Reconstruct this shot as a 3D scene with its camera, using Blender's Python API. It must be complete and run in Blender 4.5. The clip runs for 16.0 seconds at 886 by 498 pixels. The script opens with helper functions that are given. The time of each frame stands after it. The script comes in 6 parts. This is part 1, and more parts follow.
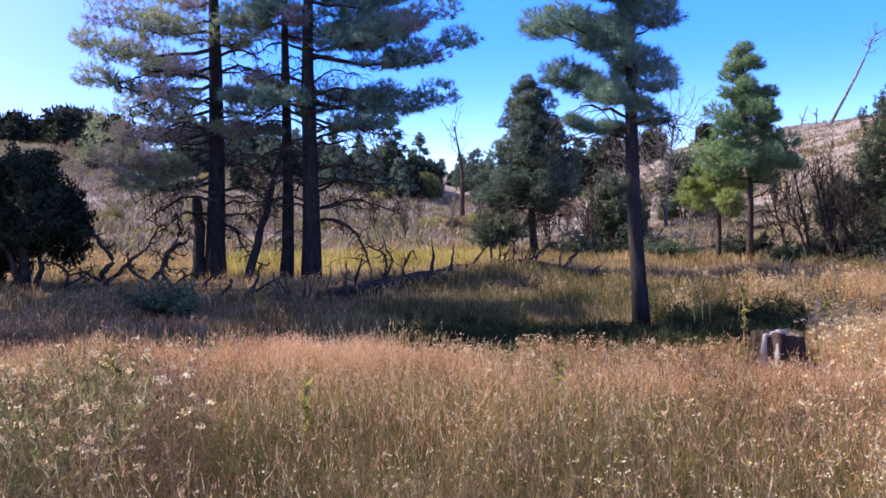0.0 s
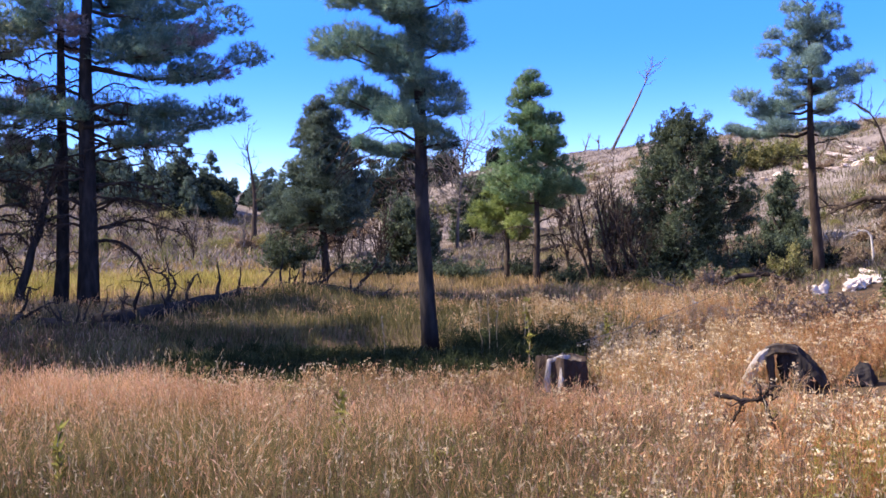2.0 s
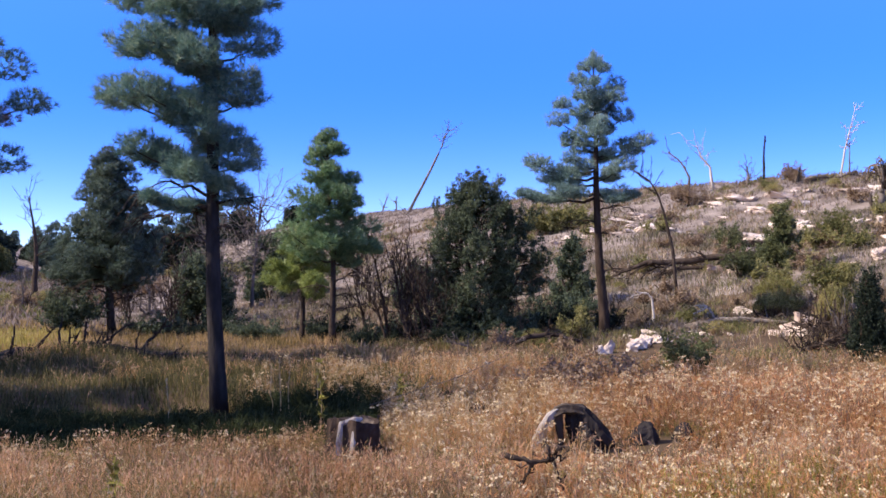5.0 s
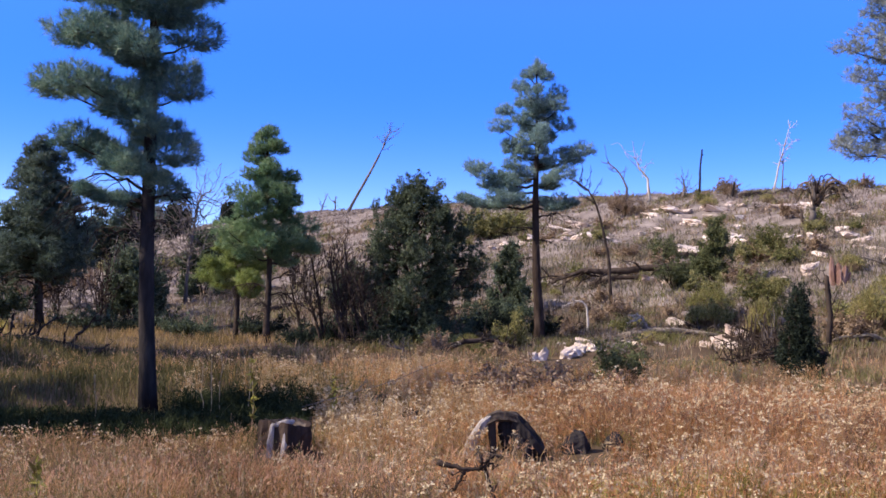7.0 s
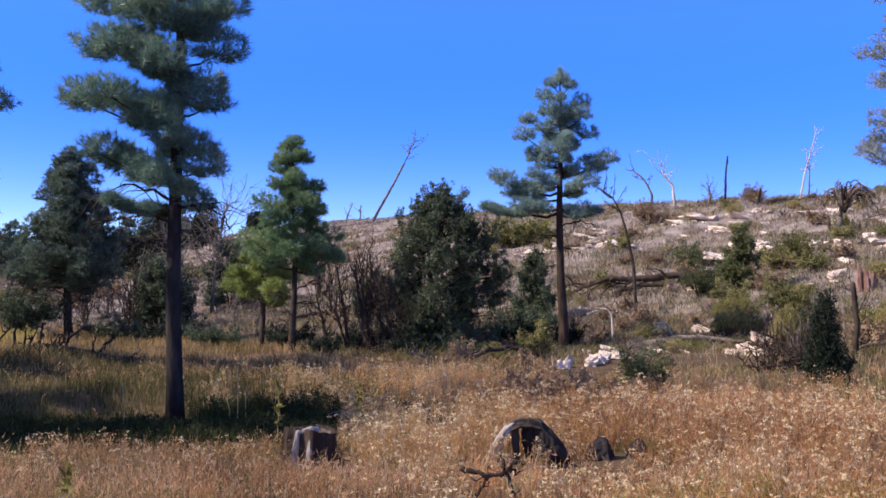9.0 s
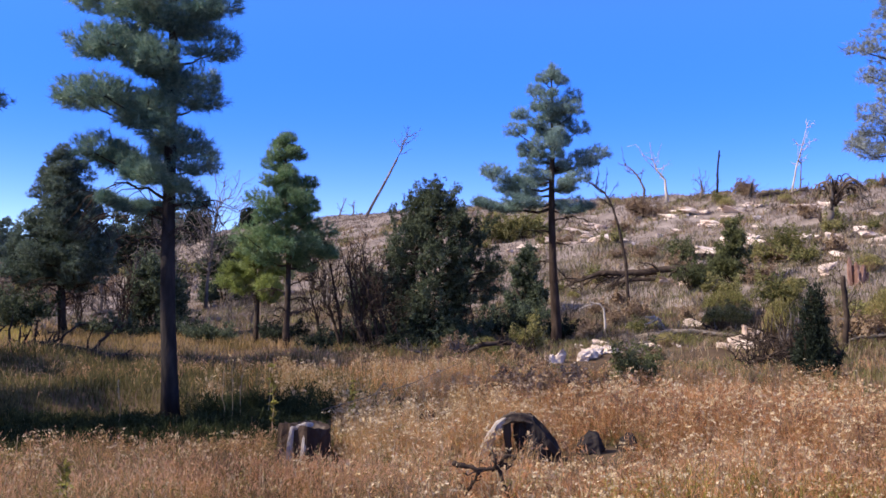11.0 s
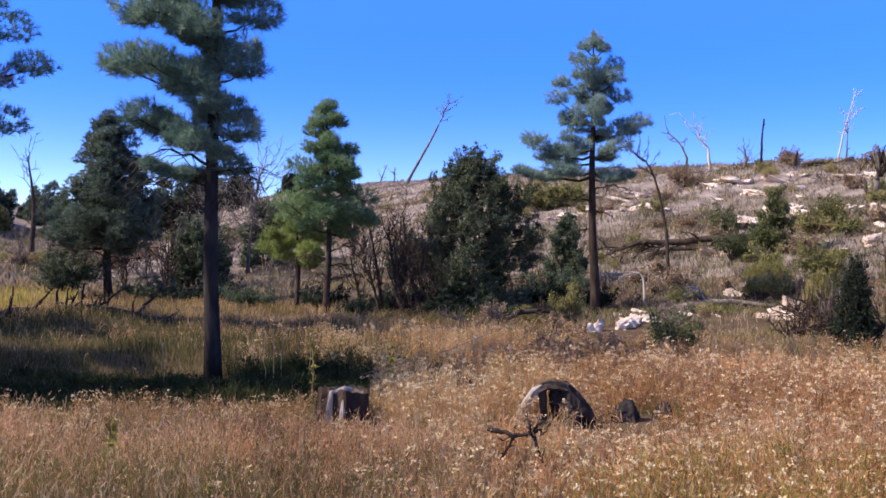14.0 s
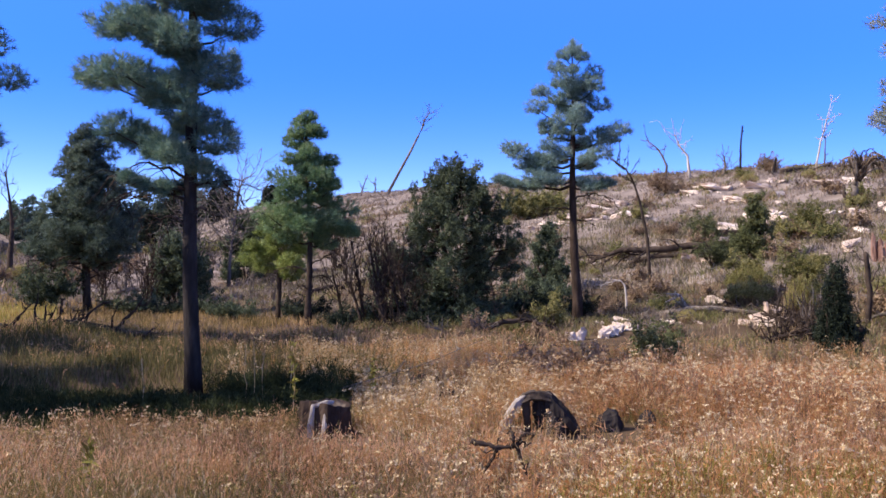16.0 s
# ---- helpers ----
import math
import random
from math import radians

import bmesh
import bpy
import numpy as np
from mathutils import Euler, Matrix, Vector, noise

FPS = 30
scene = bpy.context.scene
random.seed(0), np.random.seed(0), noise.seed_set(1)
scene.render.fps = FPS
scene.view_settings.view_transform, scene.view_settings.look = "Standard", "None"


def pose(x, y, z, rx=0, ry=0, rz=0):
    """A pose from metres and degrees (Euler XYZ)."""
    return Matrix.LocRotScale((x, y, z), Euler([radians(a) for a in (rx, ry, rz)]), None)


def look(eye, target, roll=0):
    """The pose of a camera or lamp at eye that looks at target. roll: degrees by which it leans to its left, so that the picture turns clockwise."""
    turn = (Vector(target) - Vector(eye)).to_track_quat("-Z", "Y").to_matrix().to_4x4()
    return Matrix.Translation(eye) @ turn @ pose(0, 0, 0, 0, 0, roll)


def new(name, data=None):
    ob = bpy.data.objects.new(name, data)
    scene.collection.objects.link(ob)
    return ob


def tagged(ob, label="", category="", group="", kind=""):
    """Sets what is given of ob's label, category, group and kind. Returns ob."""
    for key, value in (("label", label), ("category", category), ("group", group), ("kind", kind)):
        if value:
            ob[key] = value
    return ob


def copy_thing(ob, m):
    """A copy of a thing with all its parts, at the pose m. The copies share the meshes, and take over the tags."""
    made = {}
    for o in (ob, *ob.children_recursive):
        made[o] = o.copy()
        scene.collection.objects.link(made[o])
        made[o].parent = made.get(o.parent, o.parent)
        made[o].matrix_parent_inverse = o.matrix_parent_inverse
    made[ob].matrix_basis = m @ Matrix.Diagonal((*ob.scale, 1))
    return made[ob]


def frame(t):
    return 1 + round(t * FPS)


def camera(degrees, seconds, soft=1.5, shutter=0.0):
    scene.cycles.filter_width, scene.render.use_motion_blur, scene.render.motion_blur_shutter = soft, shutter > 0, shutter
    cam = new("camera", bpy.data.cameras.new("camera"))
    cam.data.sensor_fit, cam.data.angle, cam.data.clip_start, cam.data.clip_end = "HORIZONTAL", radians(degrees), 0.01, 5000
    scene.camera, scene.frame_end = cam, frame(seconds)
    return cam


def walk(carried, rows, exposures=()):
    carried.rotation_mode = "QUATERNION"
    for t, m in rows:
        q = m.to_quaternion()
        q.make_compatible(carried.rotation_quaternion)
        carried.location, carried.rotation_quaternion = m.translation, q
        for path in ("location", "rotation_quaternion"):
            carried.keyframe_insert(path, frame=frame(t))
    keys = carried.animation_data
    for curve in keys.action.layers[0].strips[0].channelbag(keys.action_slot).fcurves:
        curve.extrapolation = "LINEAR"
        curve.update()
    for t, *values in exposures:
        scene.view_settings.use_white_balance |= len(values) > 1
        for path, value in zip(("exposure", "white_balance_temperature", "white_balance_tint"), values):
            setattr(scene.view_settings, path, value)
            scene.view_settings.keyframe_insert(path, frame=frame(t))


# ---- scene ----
cam = camera(45.06, 16.0, soft=1.6)
PATH = [
    (0.0, -0.024, -0.120, 1.545, 88.35, 1.45, 1.39),
    (0.5, -0.000, -0.000, 1.600, 88.20, 0.86, 0.00),
    (1.0, 0.030, 0.038, 1.583, 88.34, 0.79, -2.31),
    (1.5, 0.074, 0.113, 1.592, 88.54, 0.98, -5.95),
    (2.0, 0.095, 0.196, 1.584, 89.20, 1.08, -9.56),
    (2.5, 0.131, 0.258, 1.582, 89.41, 1.19, -13.05),
    (3.0, 0.169, 0.327, 1.578, 89.59, 1.09, -16.83),
    (3.5, 0.204, 0.360, 1.579, 90.74, 0.20, -18.79),
    (4.0, 0.197, 0.365, 1.571, 91.62, 0.21, -19.63),
    (6.5, 0.177, 0.359, 1.611, 92.59, -0.42, -22.44),
    (7.0, 0.187, 0.400, 1.609, 92.37, -1.25, -23.79),
    (7.5, 0.185, 0.365, 1.607, 93.40, -1.16, -23.63),
    (8.0, 0.179, 0.308, 1.595, 92.91, -1.11, -23.00),
    (8.5, 0.191, 0.310, 1.591, 92.89, -1.07, -22.94),
    (9.0, 0.178, 0.315, 1.601, 92.80, -1.03, -22.42),
    (11.5, 0.147, 0.169, 1.636, 92.45, -0.70, -22.78),
    (12.0, 0.147, 0.146, 1.652, 92.01, 0.04, -21.33),
    (12.5, 0.139, 0.106, 1.650, 92.55, -0.21, -21.03),
    (13.0, 0.150, 0.090, 1.649, 92.74, -0.69, -21.07),
    (13.5, 0.127, 0.109, 1.627, 90.98, -1.24, -21.38),
    (14.0, 0.129, 0.089, 1.631, 90.71, -1.30, -20.59),
    (14.5, 0.137, 0.090, 1.623, 91.50, -0.89, -21.35),
    (15.0, 0.154, 0.143, 1.635, 91.51, -0.69, -21.50),
    (15.5, 0.151, 0.129, 1.627, 91.28, -0.52, -21.73),
    (16.0, 0.161, 0.150, 1.644, 91.25, -0.58, -21.56),
]
EXPOSURES = [(0.0, 1.32, 6200, 16), (1.5, 1.27, 6200, 16), (2.5, 1.17, 6250, 16), (3.5, 0.97, 6300, 16), (6.5, 0.72, 6280, 16), (7.5, 0.64, 6250, 16), (9.0, 0.64, 6300, 16), (11.5, 0.68, 6330, 16), (14.0, 0.75, 6330, 16), (16.0, 0.73, 6330, 16)]
walk(cam, [(t, pose(x, y, z, rx, ry, rz)) for t, x, y, z, rx, ry, rz in PATH], EXPOSURES)

# ---- light ----
SUN_AZ, SUN_EL = 79.0, 40.0  # degrees left of the y axis, above the horizon
world = bpy.data.worlds.new("sky")
scene.world = world
world.use_nodes = True
wn = world.node_tree
sky = wn.nodes.new("ShaderNodeTexSky")
sky.sky_type = "NISHITA"
sky.sun_disc = False
sky.sun_elevation, sky.sun_rotation = radians(SUN_EL), radians(-SUN_AZ)
sky.altitude, sky.air_density, sky.dust_density, sky.ozone_density = 2600, 0.97, 0.5, 2.6
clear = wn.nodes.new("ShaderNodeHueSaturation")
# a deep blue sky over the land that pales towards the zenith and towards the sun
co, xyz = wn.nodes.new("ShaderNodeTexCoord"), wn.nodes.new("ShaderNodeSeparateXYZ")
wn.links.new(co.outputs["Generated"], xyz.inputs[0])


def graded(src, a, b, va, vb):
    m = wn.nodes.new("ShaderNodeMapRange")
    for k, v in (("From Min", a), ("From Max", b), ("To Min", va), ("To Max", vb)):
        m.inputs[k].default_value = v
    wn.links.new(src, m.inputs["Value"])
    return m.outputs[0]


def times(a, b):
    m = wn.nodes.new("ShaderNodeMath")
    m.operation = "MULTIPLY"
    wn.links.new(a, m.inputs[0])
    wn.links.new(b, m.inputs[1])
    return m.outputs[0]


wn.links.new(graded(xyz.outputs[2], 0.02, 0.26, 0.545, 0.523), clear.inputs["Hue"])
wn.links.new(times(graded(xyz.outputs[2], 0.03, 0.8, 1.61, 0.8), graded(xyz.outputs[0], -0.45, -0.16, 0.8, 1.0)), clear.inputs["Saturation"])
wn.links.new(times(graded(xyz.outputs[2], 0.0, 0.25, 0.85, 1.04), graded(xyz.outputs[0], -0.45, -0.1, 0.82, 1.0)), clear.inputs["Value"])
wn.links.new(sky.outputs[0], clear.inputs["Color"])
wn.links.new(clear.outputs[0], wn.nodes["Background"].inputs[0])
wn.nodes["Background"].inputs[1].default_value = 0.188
sun_data = bpy.data.lights.new("sun", "SUN")
sun_data.energy, sun_data.angle, sun_data.color = 4.2, radians(0.5), (1.0, 0.89, 0.74)
sun = new("sun", sun_data)
sun_way = Vector((-math.sin(radians(SUN_AZ)) * math.cos(radians(SUN_EL)), math.cos(radians(SUN_AZ)) * math.cos(radians(SUN_EL)), math.sin(radians(SUN_EL))))
sun.matrix_world = look(sun_way * 80, (0, 0, 0))


# ---- materials ----
def material(name, colours, scale=6.0, rough=0.85, translucent=0.0, island=0.0, piece=0.0, bump=0.0, bump_scale=40.0, patch=0.0, stretch=1.0, spec=0.06):
    """Noise-driven ramp of colours (dark to light); island and piece vary the value by blade or by object, patch mixes in a broad second scale."""
    m = bpy.data.materials.new(name)
    m.use_nodes = True
    t = m.node_tree
    n, l = t.nodes, t.links
    bsdf = n["Principled BSDF"]
    bsdf.inputs["Roughness"].default_value = rough
    bsdf.inputs["Specular IOR Level"].default_value = spec
    co = n.new("ShaderNodeTexCoord")
    mp = n.new("ShaderNodeMapping")
    mp.inputs["Scale"].default_value = (1, 1, stretch)
    l.new(co.outputs["Object"], mp.inputs[0])
    tex = n.new("ShaderNodeTexNoise")
    tex.inputs["Scale"].default_value, tex.inputs["Detail"].default_value = scale, 6
    l.new(mp.outputs[0], tex.inputs["Vector"])
    value = tex.outputs[0]

    def add(src, gain, base):
        a = n.new("ShaderNodeMath")
        a.operation = "MULTIPLY_ADD"
        a.inputs[1].default_value = gain
        l.new(src, a.inputs[0])
        b = n.new("ShaderNodeMath")
        b.operation = "ADD"
        a.inputs[2].default_value = -gain * 0.5
        l.new(a.outputs[0], b.inputs[0])
        l.new(base, b.inputs[1])
        return b.outputs[0]

    if island:
        g = n.new("ShaderNodeNewGeometry")
        value = add(g.outputs["Random Per Island"], island, value)
    if piece:
        o = n.new("ShaderNodeObjectInfo")
        value = add(o.outputs["Random"], piece, value)
    if patch:
        big = n.new("ShaderNodeTexNoise")
        big.inputs["Scale"].default_value, big.inputs["Detail"].default_value = 0.35, 3
        l.new(co.outputs["Object"], big.inputs["Vector"])
        value = add(big.outputs[0], patch, value)
    ramp = n.new("ShaderNodeValToRGB")
    e = ramp.color_ramp.elements
    while len(e) < len(colours):
        e.new(0.5)
    for i, c in enumerate(colours):
        e[i].position = 0.22 + 0.56 * i / max(1, len(colours) - 1)
        e[i].color = (*c, 1)
    l.new(value, ramp.inputs[0])
    l.new(ramp.outputs[0], bsdf.inputs["Base Color"])
    out = bsdf.outputs[0]
    if bump:
        bt = n.new("ShaderNodeTexNoise")
        bt.inputs["Scale"].default_value, bt.inputs["Detail"].default_value = bump_scale, 5
        l.new(mp.outputs[0], bt.inputs["Vector"])
        bn = n.new("ShaderNodeBump")
        bn.inputs["Strength"].default_value, bn.inputs["Distance"].default_value = bump, 0.03
        l.new(bt.outputs[0], bn.inputs["Height"])
        l.new(bn.outputs[0], bsdf.inputs["Normal"])
    if translucent:
        tr = n.new("ShaderNodeBsdfTranslucent")
        l.new(ramp.outputs[0], tr.inputs[0])
        mix = n.new("ShaderNodeMixShader")
        mix.inputs[0].default_value = translucent
        l.new(bsdf.outputs[0], mix.inputs[1])
        l.new(tr.outputs[0], mix.inputs[2])
        out = mix.outputs[0]
    l.new(out, n["Material Output"].inputs[0])
    return m


M_HILLSOIL = material("pale_hill_soil", [(0.125, 0.1, 0.084), (0.24, 0.196, 0.165), (0.37, 0.312, 0.268)], 1.6, 0.95, patch=0.5, bump=0.7, bump_scale=14)
M_SOIL = material("dark_meadow_soil", [(0.055, 0.037, 0.022), (0.11, 0.075, 0.045), (0.18, 0.125, 0.075)], 1.6, 0.95, patch=0.5, bump=0.7, bump_scale=14)
# darker, browner than the meadow blade, to tone grass that lies in shade
M_LEAFY = material("olive_grass_leaf", [(0.055, 0.054, 0.020), (0.125, 0.115, 0.044), (0.25, 0.205, 0.095)], 0.9, 0.7, 0.4, island=0.5, patch=0.5)
M_BLADE = material("green_meadow_blade", [(0.06, 0.06, 0.02), (0.15, 0.138, 0.048), (0.30, 0.25, 0.10)], 0.9, 0.7, 0.4, island=0.5, patch=0.5)
M_STRAW = material("pale_straw", [(0.36, 0.26, 0.13), (0.51, 0.39, 0.22), (0.64, 0.52, 0.32)], 0.9, 0.6, 0.35, island=0.5)
M_STEM = material("grass_stem", [(0.23, 0.13, 0.045), (0.50, 0.295, 0.12), (0.70, 0.435, 0.195)], 0.9, 0.7, 0.45, island=0.3, patch=0.35)
M_HEAD = material("grass_seed_head", [(0.38, 0.19, 0.10), (0.65, 0.375, 0.21), (0.82, 0.565, 0.34)], 0.9, 0.7, 0.45, island=0.35, patch=0.3)
M_SHORT = material("short_grass", [(0.13, 0.105, 0.04), (0.35, 0.245, 0.102), (0.61, 0.41, 0.215)], 0.5, 0.75, 0.45, island=0.4, patch=0.6)
M_SLOPEGRASS = material("slope_grass", [(0.085, 0.08, 0.048), (0.20, 0.175, 0.105), (0.40, 0.325, 0.21)], 0.5, 0.8, 0.35, island=0.5, patch=0.7)
M_YELLOWGRASS = material("yellow_green_grass", [(0.24, 0.21, 0.05), (0.46, 0.38, 0.10), (0.62, 0.49, 0.19)], 0.5, 0.75, 0.35, island=0.4, patch=0.3)
M_HILL = material("hill_grass", [(0.155, 0.124, 0.098), (0.29, 0.235, 0.188), (0.44, 0.365, 0.30)], 0.5, 0.8, 0.3, island=0.5, patch=0.5)
M_GOLD = material("golden_weed", [(0.22, 0.08, 0.035), (0.62, 0.285, 0.12), (0.91, 0.54, 0.28)], 0.8, 0.7, 0.5, island=0.55, patch=0.6)
M_RUSSET = material("russet_weed", [(0.11, 0.062, 0.04), (0.24, 0.145, 0.09), (0.42, 0.28, 0.18)], 0.8, 0.8, 0.3, island=0.5)
M_FLOWER = material("dry_flower_head", [(0.52, 0.36, 0.17), (0.72, 0.55, 0.31), (0.86, 0.73, 0.48)], 1.5, 0.8, 0.3, island=0.5)
M_GREENWEED = material("green_weed_leaf", [(0.13, 0.09, 0.03), (0.28, 0.26, 0.06), (0.50, 0.45, 0.11)], 1.5, 0.6, 0.4, island=0.6)
M_NEEDLE = material("pine_needle", [(0.07, 0.135, 0.115), (0.15, 0.255, 0.195), (0.37, 0.46, 0.29)], 1.6, 0.4, 0.28, island=0.45, patch=0.5, spec=0.4)
M_NEEDLE_YOUNG = material("young_pine_needle", [(0.08, 0.15, 0.075), (0.18, 0.29, 0.132), (0.37, 0.46, 0.215)], 1.2, 0.45, 0.3, island=0.45, patch=0.4, spec=0.4)
M_NEEDLE_SAPLING = material("sapling_needle", [(0.105, 0.145, 0.04), (0.25, 0.31, 0.085), (0.42, 0.47, 0.16)], 1.2, 0.45, 0.4, island=0.5, spec=0.4)
M_NEEDLE_OLIVE = material("olive_pine_needle", [(0.12, 0.15, 0.085), (0.25, 0.29, 0.165), (0.44, 0.47, 0.27)], 1.2, 0.45, 0.4, island=0.5, spec=0.4)
M_NEEDLE_GREY = material("grey_pine_needle", [(0.17, 0.20, 0.18), (0.31, 0.345, 0.31), (0.47, 0.50, 0.455)], 1.2, 0.45, 0.4, island=0.5, spec=0.4)
M_NEEDLE_PALE = material("pale_pine_needle", [(0.10, 0.17, 0.155), (0.22, 0.325, 0.285), (0.39, 0.50, 0.43)], 1.2, 0.4, 0.4, island=0.55, spec=0.4)
M_NEEDLE_DRY = material("rusty_pine_needle", [(0.18, 0.145, 0.14), (0.33, 0.27, 0.255), (0.48, 0.40, 0.375)], 1.2, 0.7, 0.25, island=0.5)
M_JUNIPER = material("juniper_scale", [(0.04, 0.055, 0.033), (0.098, 0.124, 0.073), (0.185, 0.215, 0.13)], 1.5, 0.55, 0.3, island=0.5)
M_SLOPEJUNIPER = material("slope_juniper_scale", [(0.06, 0.07, 0.03), (0.14, 0.152, 0.065), (0.25, 0.26, 0.12)], 1.5, 0.55, 0.3, island=0.5)
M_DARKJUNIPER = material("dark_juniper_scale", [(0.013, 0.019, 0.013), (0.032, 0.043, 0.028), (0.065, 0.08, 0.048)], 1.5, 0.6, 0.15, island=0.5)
M_REDWOOD = material("split_red_wood", [(0.08, 0.045, 0.032), (0.24, 0.135, 0.10), (0.42, 0.28, 0.22)], 9, 0.85, bump=0.7, stretch=0.25)
M_PINYON = material("pinyon_needle", [(0.052, 0.078, 0.058), (0.12, 0.162, 0.118), (0.215, 0.275, 0.195)], 1.2, 0.5, 0.35, island=0.5, spec=0.3)
M_OLIVE = material("olive_shrub_leaf", [(0.09, 0.10, 0.035), (0.21, 0.20, 0.075), (0.36, 0.32, 0.13)], 1.5, 0.7, 0.3, island=0.5, piece=0.2)
# near-black green that puts the hollow's shade into the leaf colour
M_SHADEWEED = material("shade_toned_weed", [(0.014, 0.02, 0.008), (0.034, 0.045, 0.017), (0.075, 0.085, 0.034)], 1.5, 0.75, 0.15, island=0.5)
M_GREY_SHRUB = material("dry_shrub_twig", [(0.15, 0.098, 0.06), (0.28, 0.195, 0.122), (0.41, 0.305, 0.2)], 1.5, 0.8, 0.1, island=0.5)
M_BARK = material("charred_bark", [(0.014, 0.012, 0.012), (0.034, 0.029, 0.027), (0.07, 0.058, 0.05)], 9, 0.9, bump=0.9, bump_scale=16, stretch=0.3)
M_BARK_RED = material("red_brown_bark", [(0.022, 0.016, 0.013), (0.05, 0.035, 0.027), (0.095, 0.067, 0.05)], 9, 0.9, bump=0.9, bump_scale=16, stretch=0.3)
M_TWIG = material("dark_twig", [(0.024, 0.018, 0.014), (0.06, 0.044, 0.034), (0.108, 0.082, 0.064)], 5, 0.9, bump=0.4)
M_DEAD = material("grey_dead_wood", [(0.08, 0.066, 0.055), (0.17, 0.142, 0.118), (0.29, 0.245, 0.205)], 6, 0.85, bump=0.6, stretch=0.3)
M_BLEACHED = material("bleached_wood", [(0.34, 0.28, 0.23), (0.55, 0.48, 0.41), (0.70, 0.63, 0.55)], 6, 0.8, bump=0.5, stretch=0.3)
M_ROCK = material("pale_limestone", [(0.40, 0.29, 0.225), (0.64, 0.52, 0.425), (0.82, 0.73, 0.63)], 2.2, 0.85, bump=0.9, bump_scale=9, piece=0.15)
M_STUMPTOP = material("weathered_cut_wood", [(0.09, 0.07, 0.055), (0.24, 0.195, 0.15), (0.42, 0.355, 0.285)], 14, 0.85, bump=0.7)
M_DRIFT = material("weathered_split_wood", [(0.2, 0.17, 0.145), (0.40, 0.35, 0.3), (0.58, 0.52, 0.46)], 14, 0.85, bump=0.7, stretch=0.3)
M_STUMPBARK = material("charred_stump_bark", [(0.026, 0.02, 0.016), (0.085, 0.066, 0.05), (0.25, 0.195, 0.15)], 7, 0.9, bump=1.0, bump_scale=12, stretch=0.25)


# ---- ground ----
def soft(u, w):
    return w * np.logaddexp(0, np.asarray(u, float) / w)


def ground_z(x, y):
    """Height of the ground: a rocky hill ahead to the right, a lower one to the left, a shallow valley between them and a flat meadow."""
    x, y = np.asarray(x, float), np.asarray(y, float)
    s = 0.907 * x + 0.422 * y
    right = 0.245 * (soft(s - 24.289, 4.115) - soft(s - 53.085, 1.5)) / (1 + np.exp(np.clip((7.068 + 0.05 * y - x) / 4, -40, 40)))
    u = -0.951 * x + 0.308 * y
    left = 0.2 * (soft(u - 26.739, 4.352) - soft(u - 71.739, 4.352))
    valley = 0.011 * soft(np.minimum(y, 400) - 7.657, 1.5)
    rough = 0.03 * np.sin(1.7 * x + 0.6 * y) * np.sin(0.9 * y - 0.4 * x) + 0.02 * np.sin(3.1 * x - 1.3 * y + 1.0)
    slope = 1 / (1 + np.exp(np.clip((24 - s) / 3, -40, 40)))
    rough = rough + slope * (0.12 * np.sin(0.83 * x + 0.37 * y + 2) * np.sin(0.71 * y - 0.45 * x) + 0.05 * np.sin(2.3 * x + 1.9 * y))
    bank = 0.34 * np.exp(-(((x - 0.6) * 0.84 - (y - 21.6) * 0.54) / 1.1) ** 2 - (((x - 0.6) * 0.54 + (y - 21.6) * 0.84) / 2.2) ** 2)
    a, b = x - 2.4, y - 15.0
    basin = 0.27 * np.exp(-((a * 0.97 + b * 0.24) / 2.9) ** 4 - ((b * 0.97 - a * 0.24) / 1.7) ** 4)
    return right + left + valley + rough + bank - basin


def gz(x, y):
    return float(ground_z(x, y))


def mesh(name, geo, mats, smooth=False):
    """One mesh from pieces (verts, triangles, material slot)."""
    me = bpy.data.meshes.new(name)
    off, vs, fs, ms = 0, [], [], []
    for v, f, k in geo:
        v, f = np.asarray(v, np.float32).reshape(-1, 3), np.asarray(f, np.int32).reshape(-1, 3)
        vs.append(v)
        fs.append(f + off)
        ms.append(np.full(len(f), k, np.int32))
        off += len(v)
    v, f, k = np.concatenate(vs), np.concatenate(fs), np.concatenate(ms)
    me.vertices.add(len(v))
    me.vertices.foreach_set("co", v.ravel())
    me.loops.add(f.size)
    me.loops.foreach_set("vertex_index", f.ravel())
    me.polygons.add(len(f))
    me.polygons.foreach_set("loop_start", np.arange(0, f.size, 3, dtype=np.int32))
    me.polygons.foreach_set("loop_total", np.full(len(f), 3, np.int32))
    me.polygons.foreach_set("material_index", k)
    me.polygons.foreach_set("use_smooth", np.full(len(f), smooth, bool))
    for m in mats:
        me.materials.append(m)
    me.update(calc_edges=True)
    return me


def part(name, geo, mats, parent, label="", smooth=False):
    ob = new(name, mesh(name, geo, mats if isinstance(mats, (list, tuple)) else [mats], smooth))
    ob.parent = parent
    return tagged(ob, label)


def thing(name, x, y, label, category, group="", turn=0.0, sink=0.0, size=1.0):
    ob = new(name)
    ob.matrix_basis = pose(x, y, gz(x, y) - sink, 0, 0, turn) @ Matrix.Scale(size, 4)
    return tagged(ob, label, category, group)


def axis(n, near, far):
    u = np.linspace(-1, 1, n)
    return np.sign(u) * (np.abs(u) * near + np.abs(u) ** 6 * (far - near))


